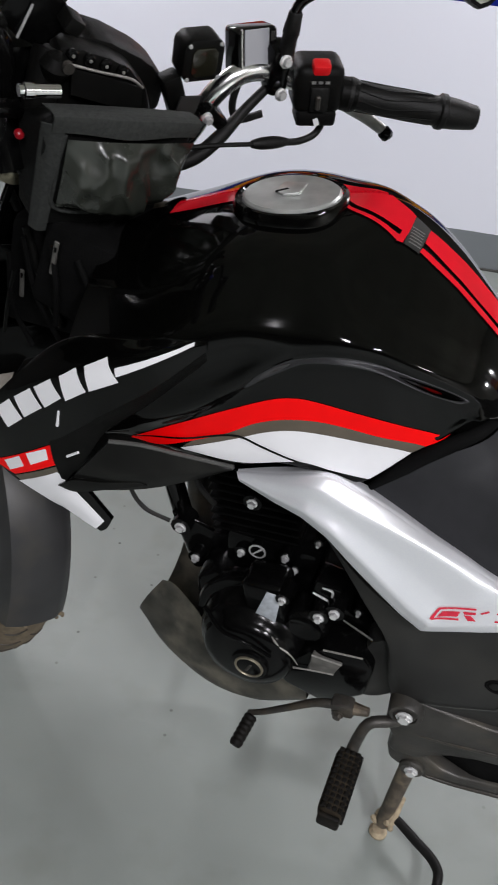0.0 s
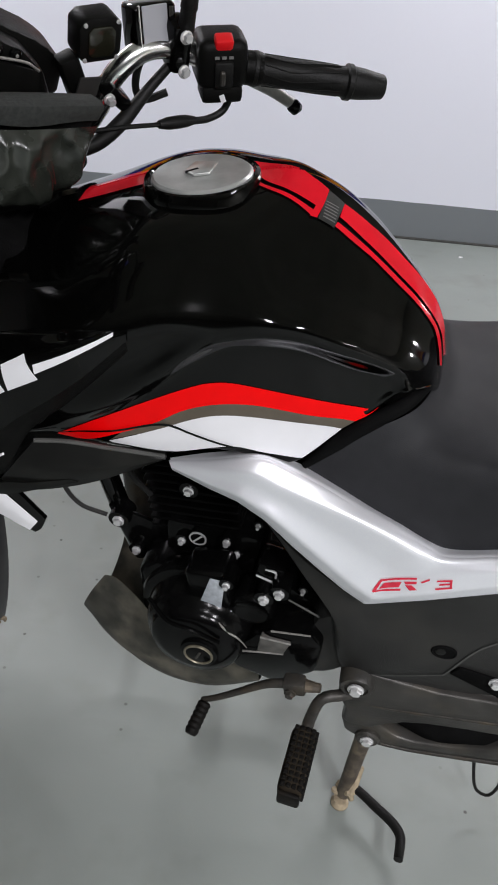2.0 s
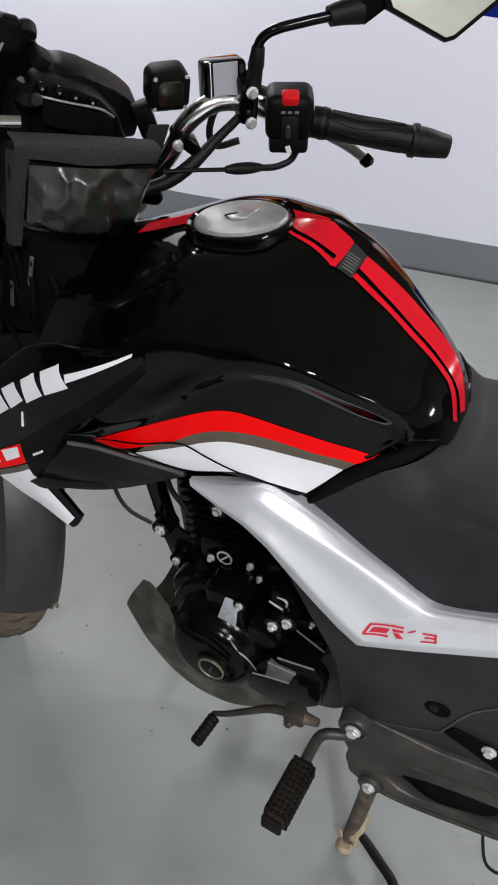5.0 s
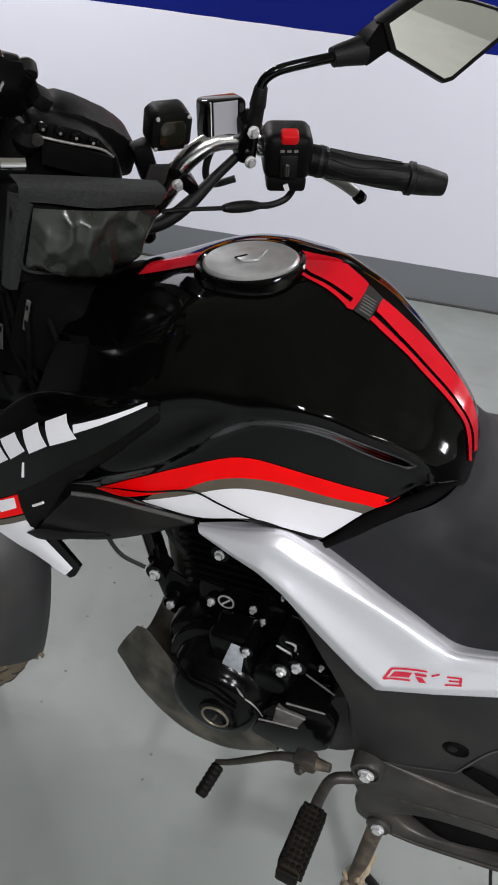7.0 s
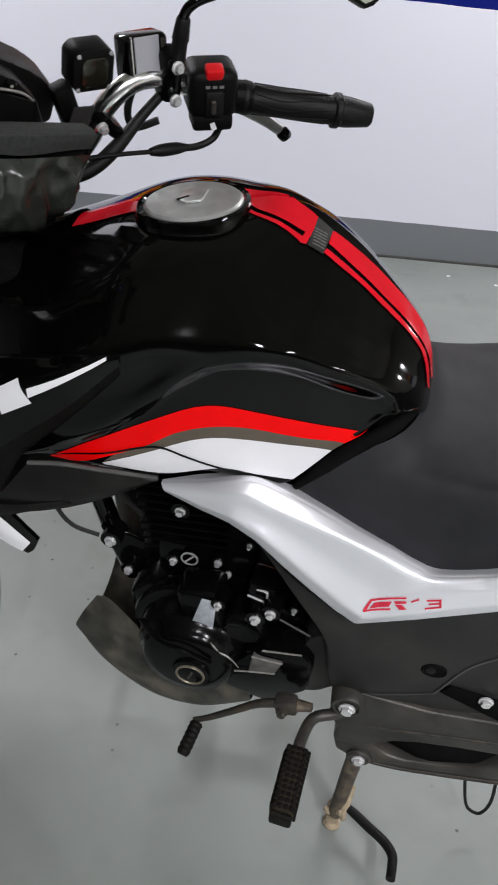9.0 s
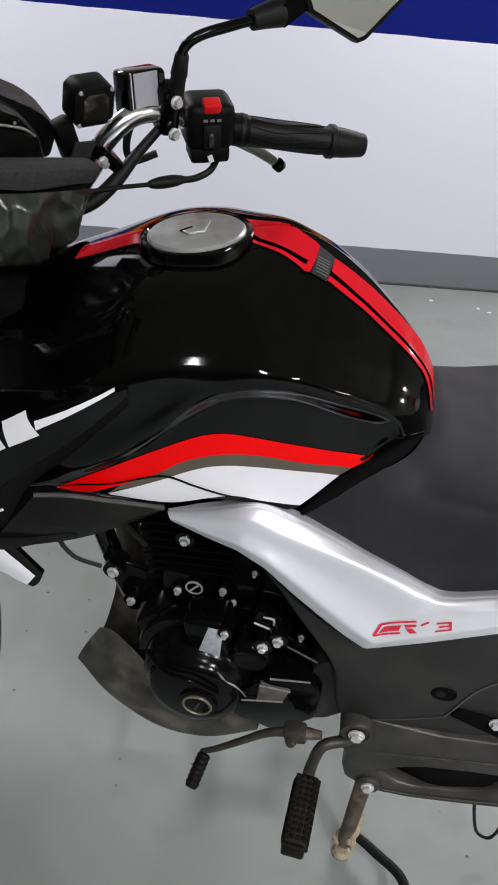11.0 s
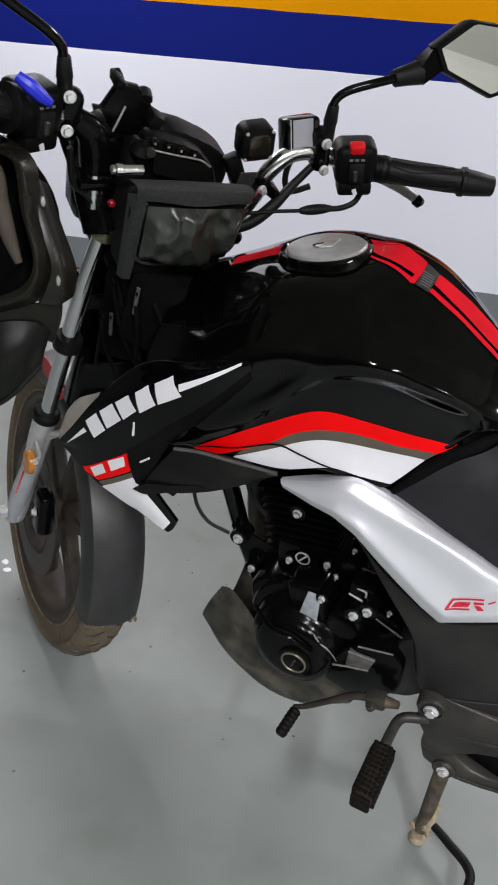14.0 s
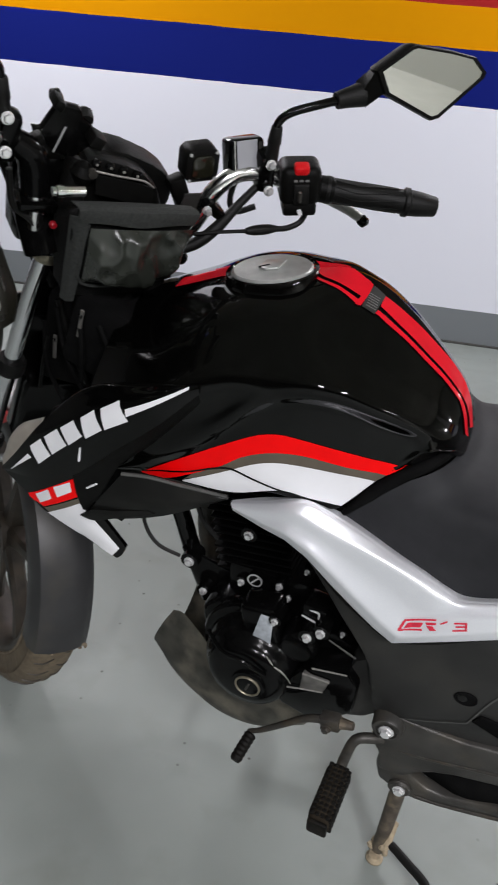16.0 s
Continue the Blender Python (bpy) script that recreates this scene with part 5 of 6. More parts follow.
for side in (1, -1):
    part("guard_stay", tube([ST(-0.27, 0.03, 0.085 * side), ST(-0.235, 0.01, 0.066 * side)], 0.007, 10), zinc, mudguard)

# caliper bracket, reflector and scale on the near slider
caliper = part("brake_caliper", block((0.03, 0.045, 0.085), SB(-0.405, -0.038, 0.082, 20, 0, 0), 0.010, 3), engine_black, bike, "black brake caliper")
part("bolt", hex_bolt(ST(-0.40, -0.04, 0.10), S_LEFT, 0.006), zinc, caliper)
part("reflector_bracket", block((0.006, 0.034, 0.05), SB(-0.295, 0.006, 0.108), 0.002), alloy, bike, "cast reflector bracket")
part("bolt", hex_bolt(ST(-0.285, -0.012, 0.112), S_LEFT, 0.006), zinc, bike)
part("side_reflector", lathe([(0, 0), (0.0215, 0), (0.0215, 0.006), (0.019, 0.010), (0, 0.0105)], facing(ST(-0.300, 0.0, 0.115), S_LEFT), 28), orange_lens, bike, "round amber side reflector")
part("slider_shield", tube([ST(-0.345, 0.034, 0.097), ST(-0.44, 0.038, 0.10), ST(-0.535, 0.044, 0.10)], [0.016, 0.0192, 0.016], 16, 8), shield_grey, bike, "pale fork slider shield")
for i in range(7):
    part("shield_mark", block((0.0012, 0.009, 0.005), SB(-0.362 - 0.0105 * i, 0.0235 + 0.0006 * i, 0.1128, 0, 0, -50), 0.0, 1), red_vinyl, bike, "small red scale mark")
part("axle_bolt", hex_bolt(ST(-0.545, 0.066, 0.112), S_LEFT, 0.009, 0.012), zinc, bike)

# handlebar
BAR_R = [(0.3865, -0.083, 0.390), (0.350, -0.016, 0.262), (0.3415, 0.010, 0.20), (0.345, 0.013, 0.165), (0.336, 0.013, 0.128), (0.305, 0.013, 0.105), (0.265, 0.013, 0.099), (0.232, 0.014, 0.086), (0.214, 0.016, 0.055), (0.210, 0.016, 0.0)]
BAR_L = [(0.210, 0.016, 0.04), (0.205, 0.014, 0.075), (0.207, 0.008, 0.106), (0.219, 0.003, 0.123), (0.243, 0.002, 0.134), (0.272, 0.006, 0.1395), (0.300, 0.012, 0.144), (0.325, 0.013, 0.153), (0.338, 0.013, 0.172), (0.344, 0.010, 0.20), (0.356, -0.016, 0.262), (0.388, -0.083, 0.390)]
bar_path = [ST(u, f, -l) for u, f, l in BAR_R] + [ST(u, f, l) for u, f, l in BAR_L]
bar = part("handlebar", tube(bar_path, 0.0120, 18, 110), bar_metal, bike, "polished steel handlebar", sharp=60)
for side in (1, -1):
    part("bar_riser", block((0.03, 0.036, 0.055), SB(0.198, 0.016, 0.045 * side), 0.008), engine_black, bar)
    tip, mid = ST(0.388 if side > 0 else 0.3865, -0.083, 0.390 * side), ST(0.356 if side > 0 else 0.350, -0.016, 0.262 * side)
    g = facing(mid, tip - mid)
    grip = part("grip", lathe([(0, 0), (0.0195, 0), (0.0195, 0.004), (0.0165, 0.006), (0.0172, 0.05), (0.0165, 0.10), (0.0172, 0.112), (0.0205, 0.114), (0.0205, 0.120), (0.0172, 0.122), (0, 0.122)], g, 28), rubber, bar, "black rubber handlebar grip", sharp=40)
    for i in range(10):
        a0 = 2 * math.pi * i / 10
        part("grip_rib", tube([g @ Vector((0.0172 * math.cos(a0 + k), 0.0172 * math.sin(a0 + k), z)) for z, k in ((0.012, 0.0), (0.045, 0.25), (0.075, 0.0), (0.104, -0.2))], 0.0007, 6, 10), rubber, grip)
    part("bar_end", lathe([(0, 0.120), (0.0185, 0.120), (0.0175, 0.135), (0.0140, 0.160), (0.0125, 0.162), (0, 0.162)], g, 24), rubber, bar, "tapered black bar end")
    part("grip_collar", lathe([(0.011, -0.010), (0.0185 if side < 0 else 0.026, -0.010), (0.019 if side < 0 else 0.0265, 0.006), (0.018, 0.010), (0.011, 0.010)], g, 24), matt_black, bar)
    # switch housing
    sm = SB(0.348, 0.004, 0.234, 6, 0, 26) if side > 0 else SB(0.3435, 0.004, -0.2275, 4, 22, -22)
    sw = part("switch_housing", block((0.058, 0.052, 0.056), sm @ pose(0, 0.002, 0.004), 0.011, 3), matt_black, bar, "black switch housing")
    part("switch_foot", block((0.048, 0.034, 0.020), sm @ pose(0, 0.010, -0.029), 0.005, 2), matt_black, bar)
    if side < 0:
        part("kill_switch", block((0.021, 0.016, 0.017), sm @ pose(0.000, 0.021, 0.028, -20, 0, 0), 0.0035, 2), red_plastic, bar, "red engine stop switch")
    else:
        part("dip_switch", tube([ST(0.392, -0.014, 0.258), ST(0.388, -0.022, 0.246), ST(0.380, -0.025, 0.233), ST(0.374, -0.025, 0.222)], [0.0060, 0.0085, 0.0080, 0.005], 10, 12), blue_plastic, bar, "blue lever switch")
    part("slide_switch", block((0.022, 0.008, 0.030), sm @ pose(0.0, 0.028, -0.004), 0.003, 2), rubber, sw)
    part("slide_knob", block((0.006, 0.006, 0.016), sm @ pose(0.002, 0.0335, -0.006), 0.0015, 1), cast_dark, sw)
    for k in (-0.008, 0.0, 0.008):
        part("switch_mark", block((0.005, 0.0008, 0.003), sm @ pose(k, 0.0286, 0.015), 0.0, 1), label_print, sw)
    part("start_mark", block((0.006, 0.001, 0.009), sm @ pose(0.0, 0.0275, -0.032, 0, 20, 0), 0.0, 1), white_vinyl, sw)
    # clamp with two bright bolts and the mirror socket
    part("lever_clamp", block((0.024, 0.030, 0.058), SB(0.345, 0.013, 0.186) if side > 0 else SB(0.352, 0.010, -0.166, 0, 21, 0), 0.007, 2), engine_black, bar)
    for u, l in (((0.3765, 0.197), (0.3355, 0.1915)) if side > 0 else ((0.3705, -0.158), (0.332, -0.1735))):
        part("bolt", hex_bolt(ST(u, -0.010, l), -S_FWD + S_UP * 0.25, 0.0056, 0.006), zinc, bar)
    part("lever_pivot", block((0.045, 0.040, 0.022), SB(0.333, 0.042, 0.205 * side, 0, 0, 20 * side), 0.006, 2), engine_black, bar)
    run = [(0.330, 0.052, 0.205), (0.325, 0.030, 0.27), (0.316, 0.004, 0.335), (0.310, -0.016, 0.362)] if side > 0 else [(0.330, 0.052, 0.205), (0.323, 0.030, 0.265), (0.315, 0.004, 0.328), (0.311, -0.016, 0.353)]
    part("hand_lever", tube([ST(u, f, l * side) for u, f, l in run], [0.009, 0.0092, 0.0085, 0.0068], 12, 24), cast_dark if side > 0 else lever_alloy, bar, "alloy hand lever")
    end = ST(run[-1][0] - 0.002, run[-1][1] - 0.004, (run[-1][2] + 0.004) * side)
    part("lever_ball", lathe([(0, -0.0095), (0.006, -0.0075), (0.0095, 0), (0.006, 0.0075), (0, 0.0095)], facing(end, S_LEFT), 16), engine_black, bar)

part("bar_sleeve", tube([ST(0.340, 0.013, 0.178), ST(0.325, 0.013, 0.154), ST(0.302, 0.012, 0.1445), ST(0.278, 0.008, 0.1405)], [0.0145, 0.0185, 0.0195, 0.017], 18, 28), engine_black, bar, "black sleeve on the bar bend")

# brake reservoir
res = part("brake_reservoir", block((0.051, 0.034, 0.048), SB(0.357, 0.030, -0.134, 22, 17, 0) @ pose(-0.0045, 0, -0.002), 0.006, 3), gloss_black, bar, "black brake fluid reservoir with pale window")
part("reservoir_window", block((0.030, 0.002, 0.044), SB(0.357, 0.030, -0.134, 22, 17, 0) @ pose(-0.003, 0.017, -0.001), 0.0008, 1), screen_grey, res, "pale window")
part("window_rib", block((0.0025, 0.003, 0.046), SB(0.357, 0.030, -0.134, 22, 17, 0) @ pose(0.0155, 0.0168, -0.001), 0.0008, 1), chrome, res)
part("window_rib", block((0.005, 0.003, 0.040), SB(0.357, 0.030, -0.134, 22, 17, 0) @ pose(-0.0225, 0.0165, -0.003), 0.0008, 1), cast_dark, res)

# mirrors
for side in (1, -1):
    stem = [(0.362, 0.002, 0.164), (0.386, 0.0, 0.158), (0.412, 0.0, 0.1495), (0.426, 0.0, 0.1475), (0.4365, -0.002, 0.151), (0.446, -0.004, 0.161), (0.460, -0.008, 0.184), (0.475, -0.012, 0.211)] if side < 0 else \
           [(0.365, 0.002, 0.192), (0.385, 0.0, 0.203), (0.412, 0.0, 0.210), (0.425, 0.0, 0.214), (0.437, 0.0, 0.229), (0.455, 0.0, 0.266), (0.472, 0.0, 0.303), (0.4975, -0.010, 0.360)]
    mirror = part("mirror", tube([ST(u, f, l * side) for u, f, l in stem], 0.0056, 14, 40), gloss_black, bike, "rear-view mirror on a bent black stem")
    part("stem_boot", lathe([(0.006, -0.012), (0.0095, -0.012), (0.0085, 0.012), (0.0095, 0.014), (0.0075, 0.036), (0.006, 0.038)], facing(ST(*[(0.384, 0.0, -0.1585), (0.380, 0.0, 0.201)][side > 0]), ST(0.412, 0, stem[2][2] * side) - ST(0.383, 0, stem[1][2] * side)), 16), rubber, mirror)
    shift, rise = (0.0, 0.0) if side < 0 else (0.150, 0.024)
    # pane corners in its own slightly tilted plane
    corners = [(0.5285, -0.0281, 0.2395), (0.508, -0.0351, 0.261), (0.494, -0.0438, 0.3445), (0.4985, -0.0430, 0.3545), (0.5545, -0.029, 0.4045), (0.5605, -0.0272, 0.4045), (0.5715, -0.0227, 0.380), (0.570, -0.0212, 0.340), (0.5645, -0.0197, 0.283), (0.5615, -0.0199, 0.276)]
    pts = [ST(u + rise, f, (l + shift) * side) for u, f, l in corners]
    mid = sum(pts, Vector()) / len(pts)
    back = (pts[2] - pts[7]).cross(pts[4] - pts[0]).normalized()
    back = back if back.dot(S_FWD) > 0 else -back
    pts = [p - back * (p - mid).dot(back) for p in pts]
    rows = []
    for k, dep in ((0.97, 0.001), (0.99, -0.0015), (1.07, -0.001), (1.10, 0.003), (1.105, 0.010), (1.02, 0.024), (0.75, 0.036), (0.4, 0.041)):
        rows.append([mid + (p - mid) * k + back * dep for p in pts])
    part("mirror_housing", grid(rows, True, True), matt_black, mirror, "black mirror housing", sharp=30)
    n_c = len(pts)
    glass = [mid + (p - mid) * 0.985 for p in pts] + [mid + (p - mid) * 0.985 + back * 0.002 for p in pts]
    part("mirror_pane", (glass, [tuple(range(n_c)), tuple(range(2 * n_c - 1, n_c - 1, -1))] + [(i, (i + 1) % n_c, n_c + (i + 1) % n_c, n_c + i) for i in range(n_c)]), mirror_glass, mirror, "mirror glass", smooth=False)
    arm = lambda u, f, l: ST(u + rise, f, (l + shift) * side)
    part("mirror_neck", tube([arm(0.4735, -0.012, 0.208), arm(0.478, -0.012, 0.2165), arm(0.489, -0.012, 0.2415)], [0.0105, 0.0125, 0.0155], 16, 8), rubber, mirror, "black rubber neck boot")
    part("neck_joint", lathe([(0, -0.012), (0.009, -0.010), (0.0125, 0), (0.009, 0.010), (0, 0.012)], facing(arm(0.492, -0.012, 0.2475), S_UP), 16), engine_black, mirror)
    root = [arm(0.500, -0.021, 0.2330), arm(0.478, -0.023, 0.2475), arm(0.477, -0.002, 0.2475), arm(0.499, 0.000, 0.2330)]
    edge = [mid + (pts[0] - mid) * 1.09 + back * 0.002, mid + (pts[1] - mid) * 1.10 + back * 0.002, mid + (pts[1] - mid) * 1.0 + back * 0.022, mid + (pts[0] - mid) * 1.0 + back * 0.022]
    part("housing_root", grid([[a.lerp(b, k) for a, b in zip(root, edge)] for k in (0.0, 0.33, 0.66, 1.0)], True, True), matt_black, mirror)

# cables and looms at the bars
loom = part("cable_loom", tube([ST(0.333, 0.01, -0.172), ST(0.300, 0.005, -0.150), ST(0.265, -0.01, -0.118), ST(0.243, -0.02, -0.088), ST(0.225, -0.02, -0.05)], [0.0055, 0.006, 0.0085, 0.0085, 0.008], 12, 24), rubber, bike, "black cable loom")
part("throttle_cable", tube([ST(0.312, -0.018, -0.247), ST(0.295, -0.02, -0.243), ST(0.283, -0.02, -0.226), ST(0.279, -0.02, -0.205)], 0.0042, 10, 16), rubber, loom)
part("cable_adjuster", tube([ST(0.280, -0.02, -0.208), ST(0.278, -0.02, -0.196), ST(0.273, -0.02, -0.170), ST(0.271, -0.02, -0.160)], [0.0045, 0.0075, 0.0075, 0.0045], 12, 8), rubber, loom)
part("throttle_cable", tube([ST(0.271, -0.02, -0.160), ST(0.264, -0.02, -0.11), ST(0.258, -0.02, -0.08)], 0.0028, 8, 8), rubber, loom)
part("brake_hose", tube([ST(0.34, 0.03, -0.15), ST(0.31, 0.03, -0.145), ST(0.285, 0.025, -0.148), ST(0.275, 0.02, -0.16), ST(0.292, 0.012, -0.182)], 0.0045, 10, 24), rubber, loom)
part("clutch_cable", tube([ST(0.33, 0.03, 0.19), ST(0.28, 0.06, 0.165), ST(0.2, 0.07, 0.12), ST(0.1, 0.05, 0.06)], 0.0055, 10, 24), rubber, loom)
part("clutch_cable", tube([ST(0.31, 0.0, 0.18), ST(0.262, 0.0, 0.165), ST(0.245, -0.005, 0.14), ST(0.20, -0.01, 0.10)], 0.004, 10, 24), rubber, loom)
part("sleeve_band", block((0.048, 0.036, 0.012), SB(0.268, 0.004, 0.138, 0, 4, 0), 0.004, 2), engine_black, bar, "black band under the sleeve")
part("wiring_cover", block((0.11, 0.06, 0.13), SB(0.245, 0.07, 0.092, 0, 10, 0), 0.015, 2), engine_black, bike)
part("fork_brace", block((0.148, 0.05, 0.13), SB(-0.125, 0.03, 0.0), 0.012, 2), engine_black, bike, "black brace between the fork tubes")
part("fork_shroud", block((0.150, 0.020, 0.25), SB(0.03, 0.078, 0.0), 0.008, 2), engine_black, bike, "black plate behind the fork tubes")
part("ignition_lock", lathe([(0, 0), (0.024, 0), (0.024, 0.06), (0.020, 0.066), (0, 0.066)], SB(0.20, -0.005, 0.115, 30, 20, 0), 20), engine_black, bike)
part("clamp_pin", lathe([(0, 0), (0.0055, 0), (0.0055, 0.004), (0.0075, 0.005), (0.0075, 0.013), (0.0062, 0.014), (0.0062, 0.038), (0.0045, 0.039), (0, 0.039)], facing(ST(0.3187, -0.05, 0.145), -S_LEFT + S_UP * 0.13), 16), chrome, bike, "bright clamp pin")
# red disc added for a dim reddish reflection, its tone put into the colour
part("red_spot", lathe([(0, 0), (0.0045, 0), (0.0045, 0.005), (0.003, 0.007), (0, 0.007)], facing(ST(0.2588, -0.026, 0.123), -S_FWD), 12), dim_red, bike, "small red disc for a dim reddish reflecting spot")
# instrument cluster with a visor and a row of buttons
lu = Matrix(((S_LEFT.x, S_UP.x, S_FWD.x, S_0.x), (S_LEFT.y, S_UP.y, S_FWD.y, S_0.y), (S_LEFT.z, S_UP.z, S_FWD.z, S_0.z), (0, 0, 0, 1)))
panel_line = [(0.086, 0.330), (0.060, 0.3305), (0.030, 0.327), (0.006, 0.3205), (-0.022, 0.300), (-0.040, 0.270), (-0.030, 0.235), (0.060, 0.235), (0.080, 0.275)]
dash = part("dashboard", plate(panel_line, lu @ pose(0, 0, 0.012), 0.03, 0.006), matt_black, bike, "black instrument cluster under a low curved visor", sharp=40)
visor_line = [(0.076, 0.334), (0.060, 0.333), (0.049, 0.3295), (0.043, 0.333), (0.020, 0.3305), (0.003, 0.326), (-0.018, 0.3205), (-0.034, 0.3135), (-0.050, 0.304), (-0.058, 0.292), (-0.060, 0.262), (0.0, 0.245), (0.070, 0.262)]
part("cluster_visor", plate(visor_line, lu @ pose(0, 0, 0.034), 0.045, 0.006), matt_black, dash, "black visor", sharp=40)
part("trim_line", tube([ST(0.3165, 0.008, 0.076), ST(0.3145, 0.006, 0.041), ST(0.3122, 0.006, 0.005), ST(0.3035, 0.008, -0.013)], 0.0015, 8, 20), cast_edge, dash, "thin worn trim line")
part("lower_ledge", sheet([[ST(0.312, 0.008, 0.070), ST(0.310, 0.006, 0.030), ST(0.302, 0.008, -0.014)], [ST(0.288, 0.002, 0.066), ST(0.284, 0.0, 0.028), ST(0.276, 0.002, -0.018)]], 14, 4, 0.003, inward=S_FWD), matt_black, dash)
for i, (l, u) in enumerate(((0.0725, 0.3245), (0.0535, 0.3225), (0.035, 0.3195), (0.015, 0.3163))):
    b_m = facing(ST(u, 0.012, l), -S_FWD + S_UP * 0.2)
    part("button", lathe([(0, 0), (0.0062, 0), (0.0062, 0.003), (0.0045, 0.005), (0, 0.0055)], b_m, 14), engine_black, dash)
    part("button_light", lathe([(0, 0.005), (0.002, 0.005), (0.0015, 0.0062), (0, 0.0064)], b_m, 8), cast_edge, dash)
# headlamp, turned away
head = part("headlamp", lathe([(0, 0), (0.06, 0.004), (0.082, 0.03), (0.085, 0.075), (0.08, 0.085), (0, 0.088)], facing(ST(0.13, 0.09, 0.0), S_FWD), 32), gloss_black, bike, "black headlamp shell")
# plain block added only to keep the gap behind the fork dark
part("dark_filler", plate([(-0.362, 0.735), (-0.325, 0.885), (-0.20, 0.90), (-0.185, 0.78), (-0.25, 0.735)], Matrix.Translation((0, 0.05, 0)) @ up_right, 0.105, 0.012), padding_black, bike, "black block added to fill the dark gap behind the fork")
part("wiring_box", block((0.09, 0.08, 0.12), pose(-0.235, -0.045, 0.84, 0, 20, 0), 0.012, 2), padding_black, bike)
for k, (p0, p1, p2) in enumerate((((-0.30, 0.07, 0.87), (-0.29, 0.075, 0.80), (-0.27, 0.07, 0.74)), ((-0.33, 0.06, 0.84), (-0.325, 0.075, 0.78), (-0.31, 0.07, 0.72)), ((-0.25, 0.09, 0.88), (-0.245, 0.10, 0.83), (-0.255, 0.095, 0.78)), ((-0.22, 0.09, 0.87), (-0.20, 0.10, 0.83), (-0.21, 0.09, 0.77)))):
    part("cable", tube([B(*p0), B(*p1), B(*p2)], 0.0034, 10, 14), padding_black, loom)
for p0, p1 in ((B(-0.238, 0.0976, 0.892), B(-0.2525, 0.095, 0.8477)), (B(-0.3135, 0.062, 0.8218), B(-0.3207, 0.062, 0.7826))):
    up = (p0 - p1).normalized()
    side = up.cross(OUT).normalized()
    strip_m = Matrix(((side.x, OUT.x, up.x, (p0.x + p1.x) / 2), (side.y, OUT.y, up.y, (p0.y + p1.y) / 2), (side.z, OUT.z, up.z, (p0.z + p1.z) / 2), (0, 0, 0, 1)))
    part("bracket_strip", block((0.0058, 0.0025, (p0 - p1).length), strip_m, 0.001, 1), step_alloy, loom, "pale drilled bracket strip")
    part("strip_hole", block((0.003, 0.0012, 0.007), strip_m @ pose(0, 0.0012, 0.012), 0.0005, 1), padding_black, loom)
part("brake_pipe", tube([B(-0.300, 0.062, 0.880), B(-0.293, 0.062, 0.835), B(-0.2795, 0.06, 0.783), B(-0.272, 0.055, 0.75)], [0.005, 0.0055, 0.006, 0.006], 10, 16), matt_black, loom)
part("brake_pipe", tube([B(-0.318, 0.072, 0.825), B(-0.335, 0.072, 0.775), B(-0.348, 0.07, 0.73)], 0.0026, 8, 14), matt_black, loom)

# ---- things hung on the motorcycle ----
BIKE_M = pose(0, 0.9885, 0, 9.2, 0, -11.7)

# soft pouch on the handlebar
bag = thing("handlebar_bag", BIKE_M, "dark soft handlebar pouch with wrinkled clear front pocket", "bag")


def bag_point(x, y, z):
    """x across from left 0 to right 1, y from rear 0 to front 1, z from bottom 0 to top 1, with slack in the cloth."""
    l = 0.118 - 0.163 * x + (0.5 - z) * 0.0 - 0.022 * (1 - z) * (2 * x - 1) * -0.6 - 0.012 * (1 - z)
    u = 0.160 + 0.146 * z + 0.012 * x * z + 0.014 * x * (1 - z) - 0.035 * y * z
    f = -0.062 + 0.06 * y - 0.010 * math.sin(math.pi * x) * math.sin(math.pi * z) * (1 - y)
    f += 0.012 * (1 - z) * (1 - y)
    return ST(u, f, l)


bm = bmesh.new()
bmesh.ops.create_cube(bm, size=1)
bmesh.ops.bevel(bm, geom=bm.edges[:], offset=0.07, segments=3, affect="EDGES", profile=0.5)
bmesh.ops.subdivide_edges(bm, edges=[e for e in bm.edges if e.calc_length() > 0.4], cuts=9, use_grid_fill=True)
for v in bm.verts:
    p = v.co + Vector((0.5, 0.5, 0.5))
    q = bag_point(p.x, p.y, p.z)
    v.co = q + (S_FWD * noise.noise(q * 22) + S_UP * noise.noise(q * 17 + Vector((3, 1, 2)))) * 0.006
part("pouch", bm, bag_cloth, bag, sharp=70)
rows = []
for i in range(61):
    x = 0.115 + 0.865 * i / 60
    row = []
    for j in range(31):
        z = 0.29 + 0.58 * j / 30
        q = bag_point(x, 0, z)
        rim = min(1.0, 4 * math.sin(math.pi * i / 60) * math.sin(math.pi * j / 30))
        fold = 0.013 * noise.noise(Vector((x * 4.0, z * 3.0, 0.3))) + 0.009 * (1 - abs(noise.noise(Vector((x * 4.5 + 1.8 * z, z * 2.6 - x, 4.1))))) ** 4 + 0.005 * noise.noise(Vector((x * 9.0, z * 6.0, 2.0))) + 0.013 * math.sin(math.pi * (j / 30) ** 0.6)
        row.append(q - S_FWD * (0.009 + rim * fold))
    rows.append(row)
film, film_faces = grid(rows)
part("front_pocket", (film, film_faces), bag_film, bag, "wrinkled clear vinyl pocket", sharp=80)
part("piping", tube([bag_point(x, -0.07, z) for x, z in ((0.105, 0.86), (0.105, 0.27), (0.5, 0.22), (0.98, 0.27))], 0.0026, 8, 40), bag_trim, bag)
part("side_panel", sheet([[bag_point(x, y, z) for z in (0.0, 0.3, 0.6, 0.93)] for x, y in ((-0.012, 0.10), (0.03, -0.07), (0.10, -0.09))], 16, 10, 0.002, inward=S_FWD), bag_trim, bag, "grey side panel")
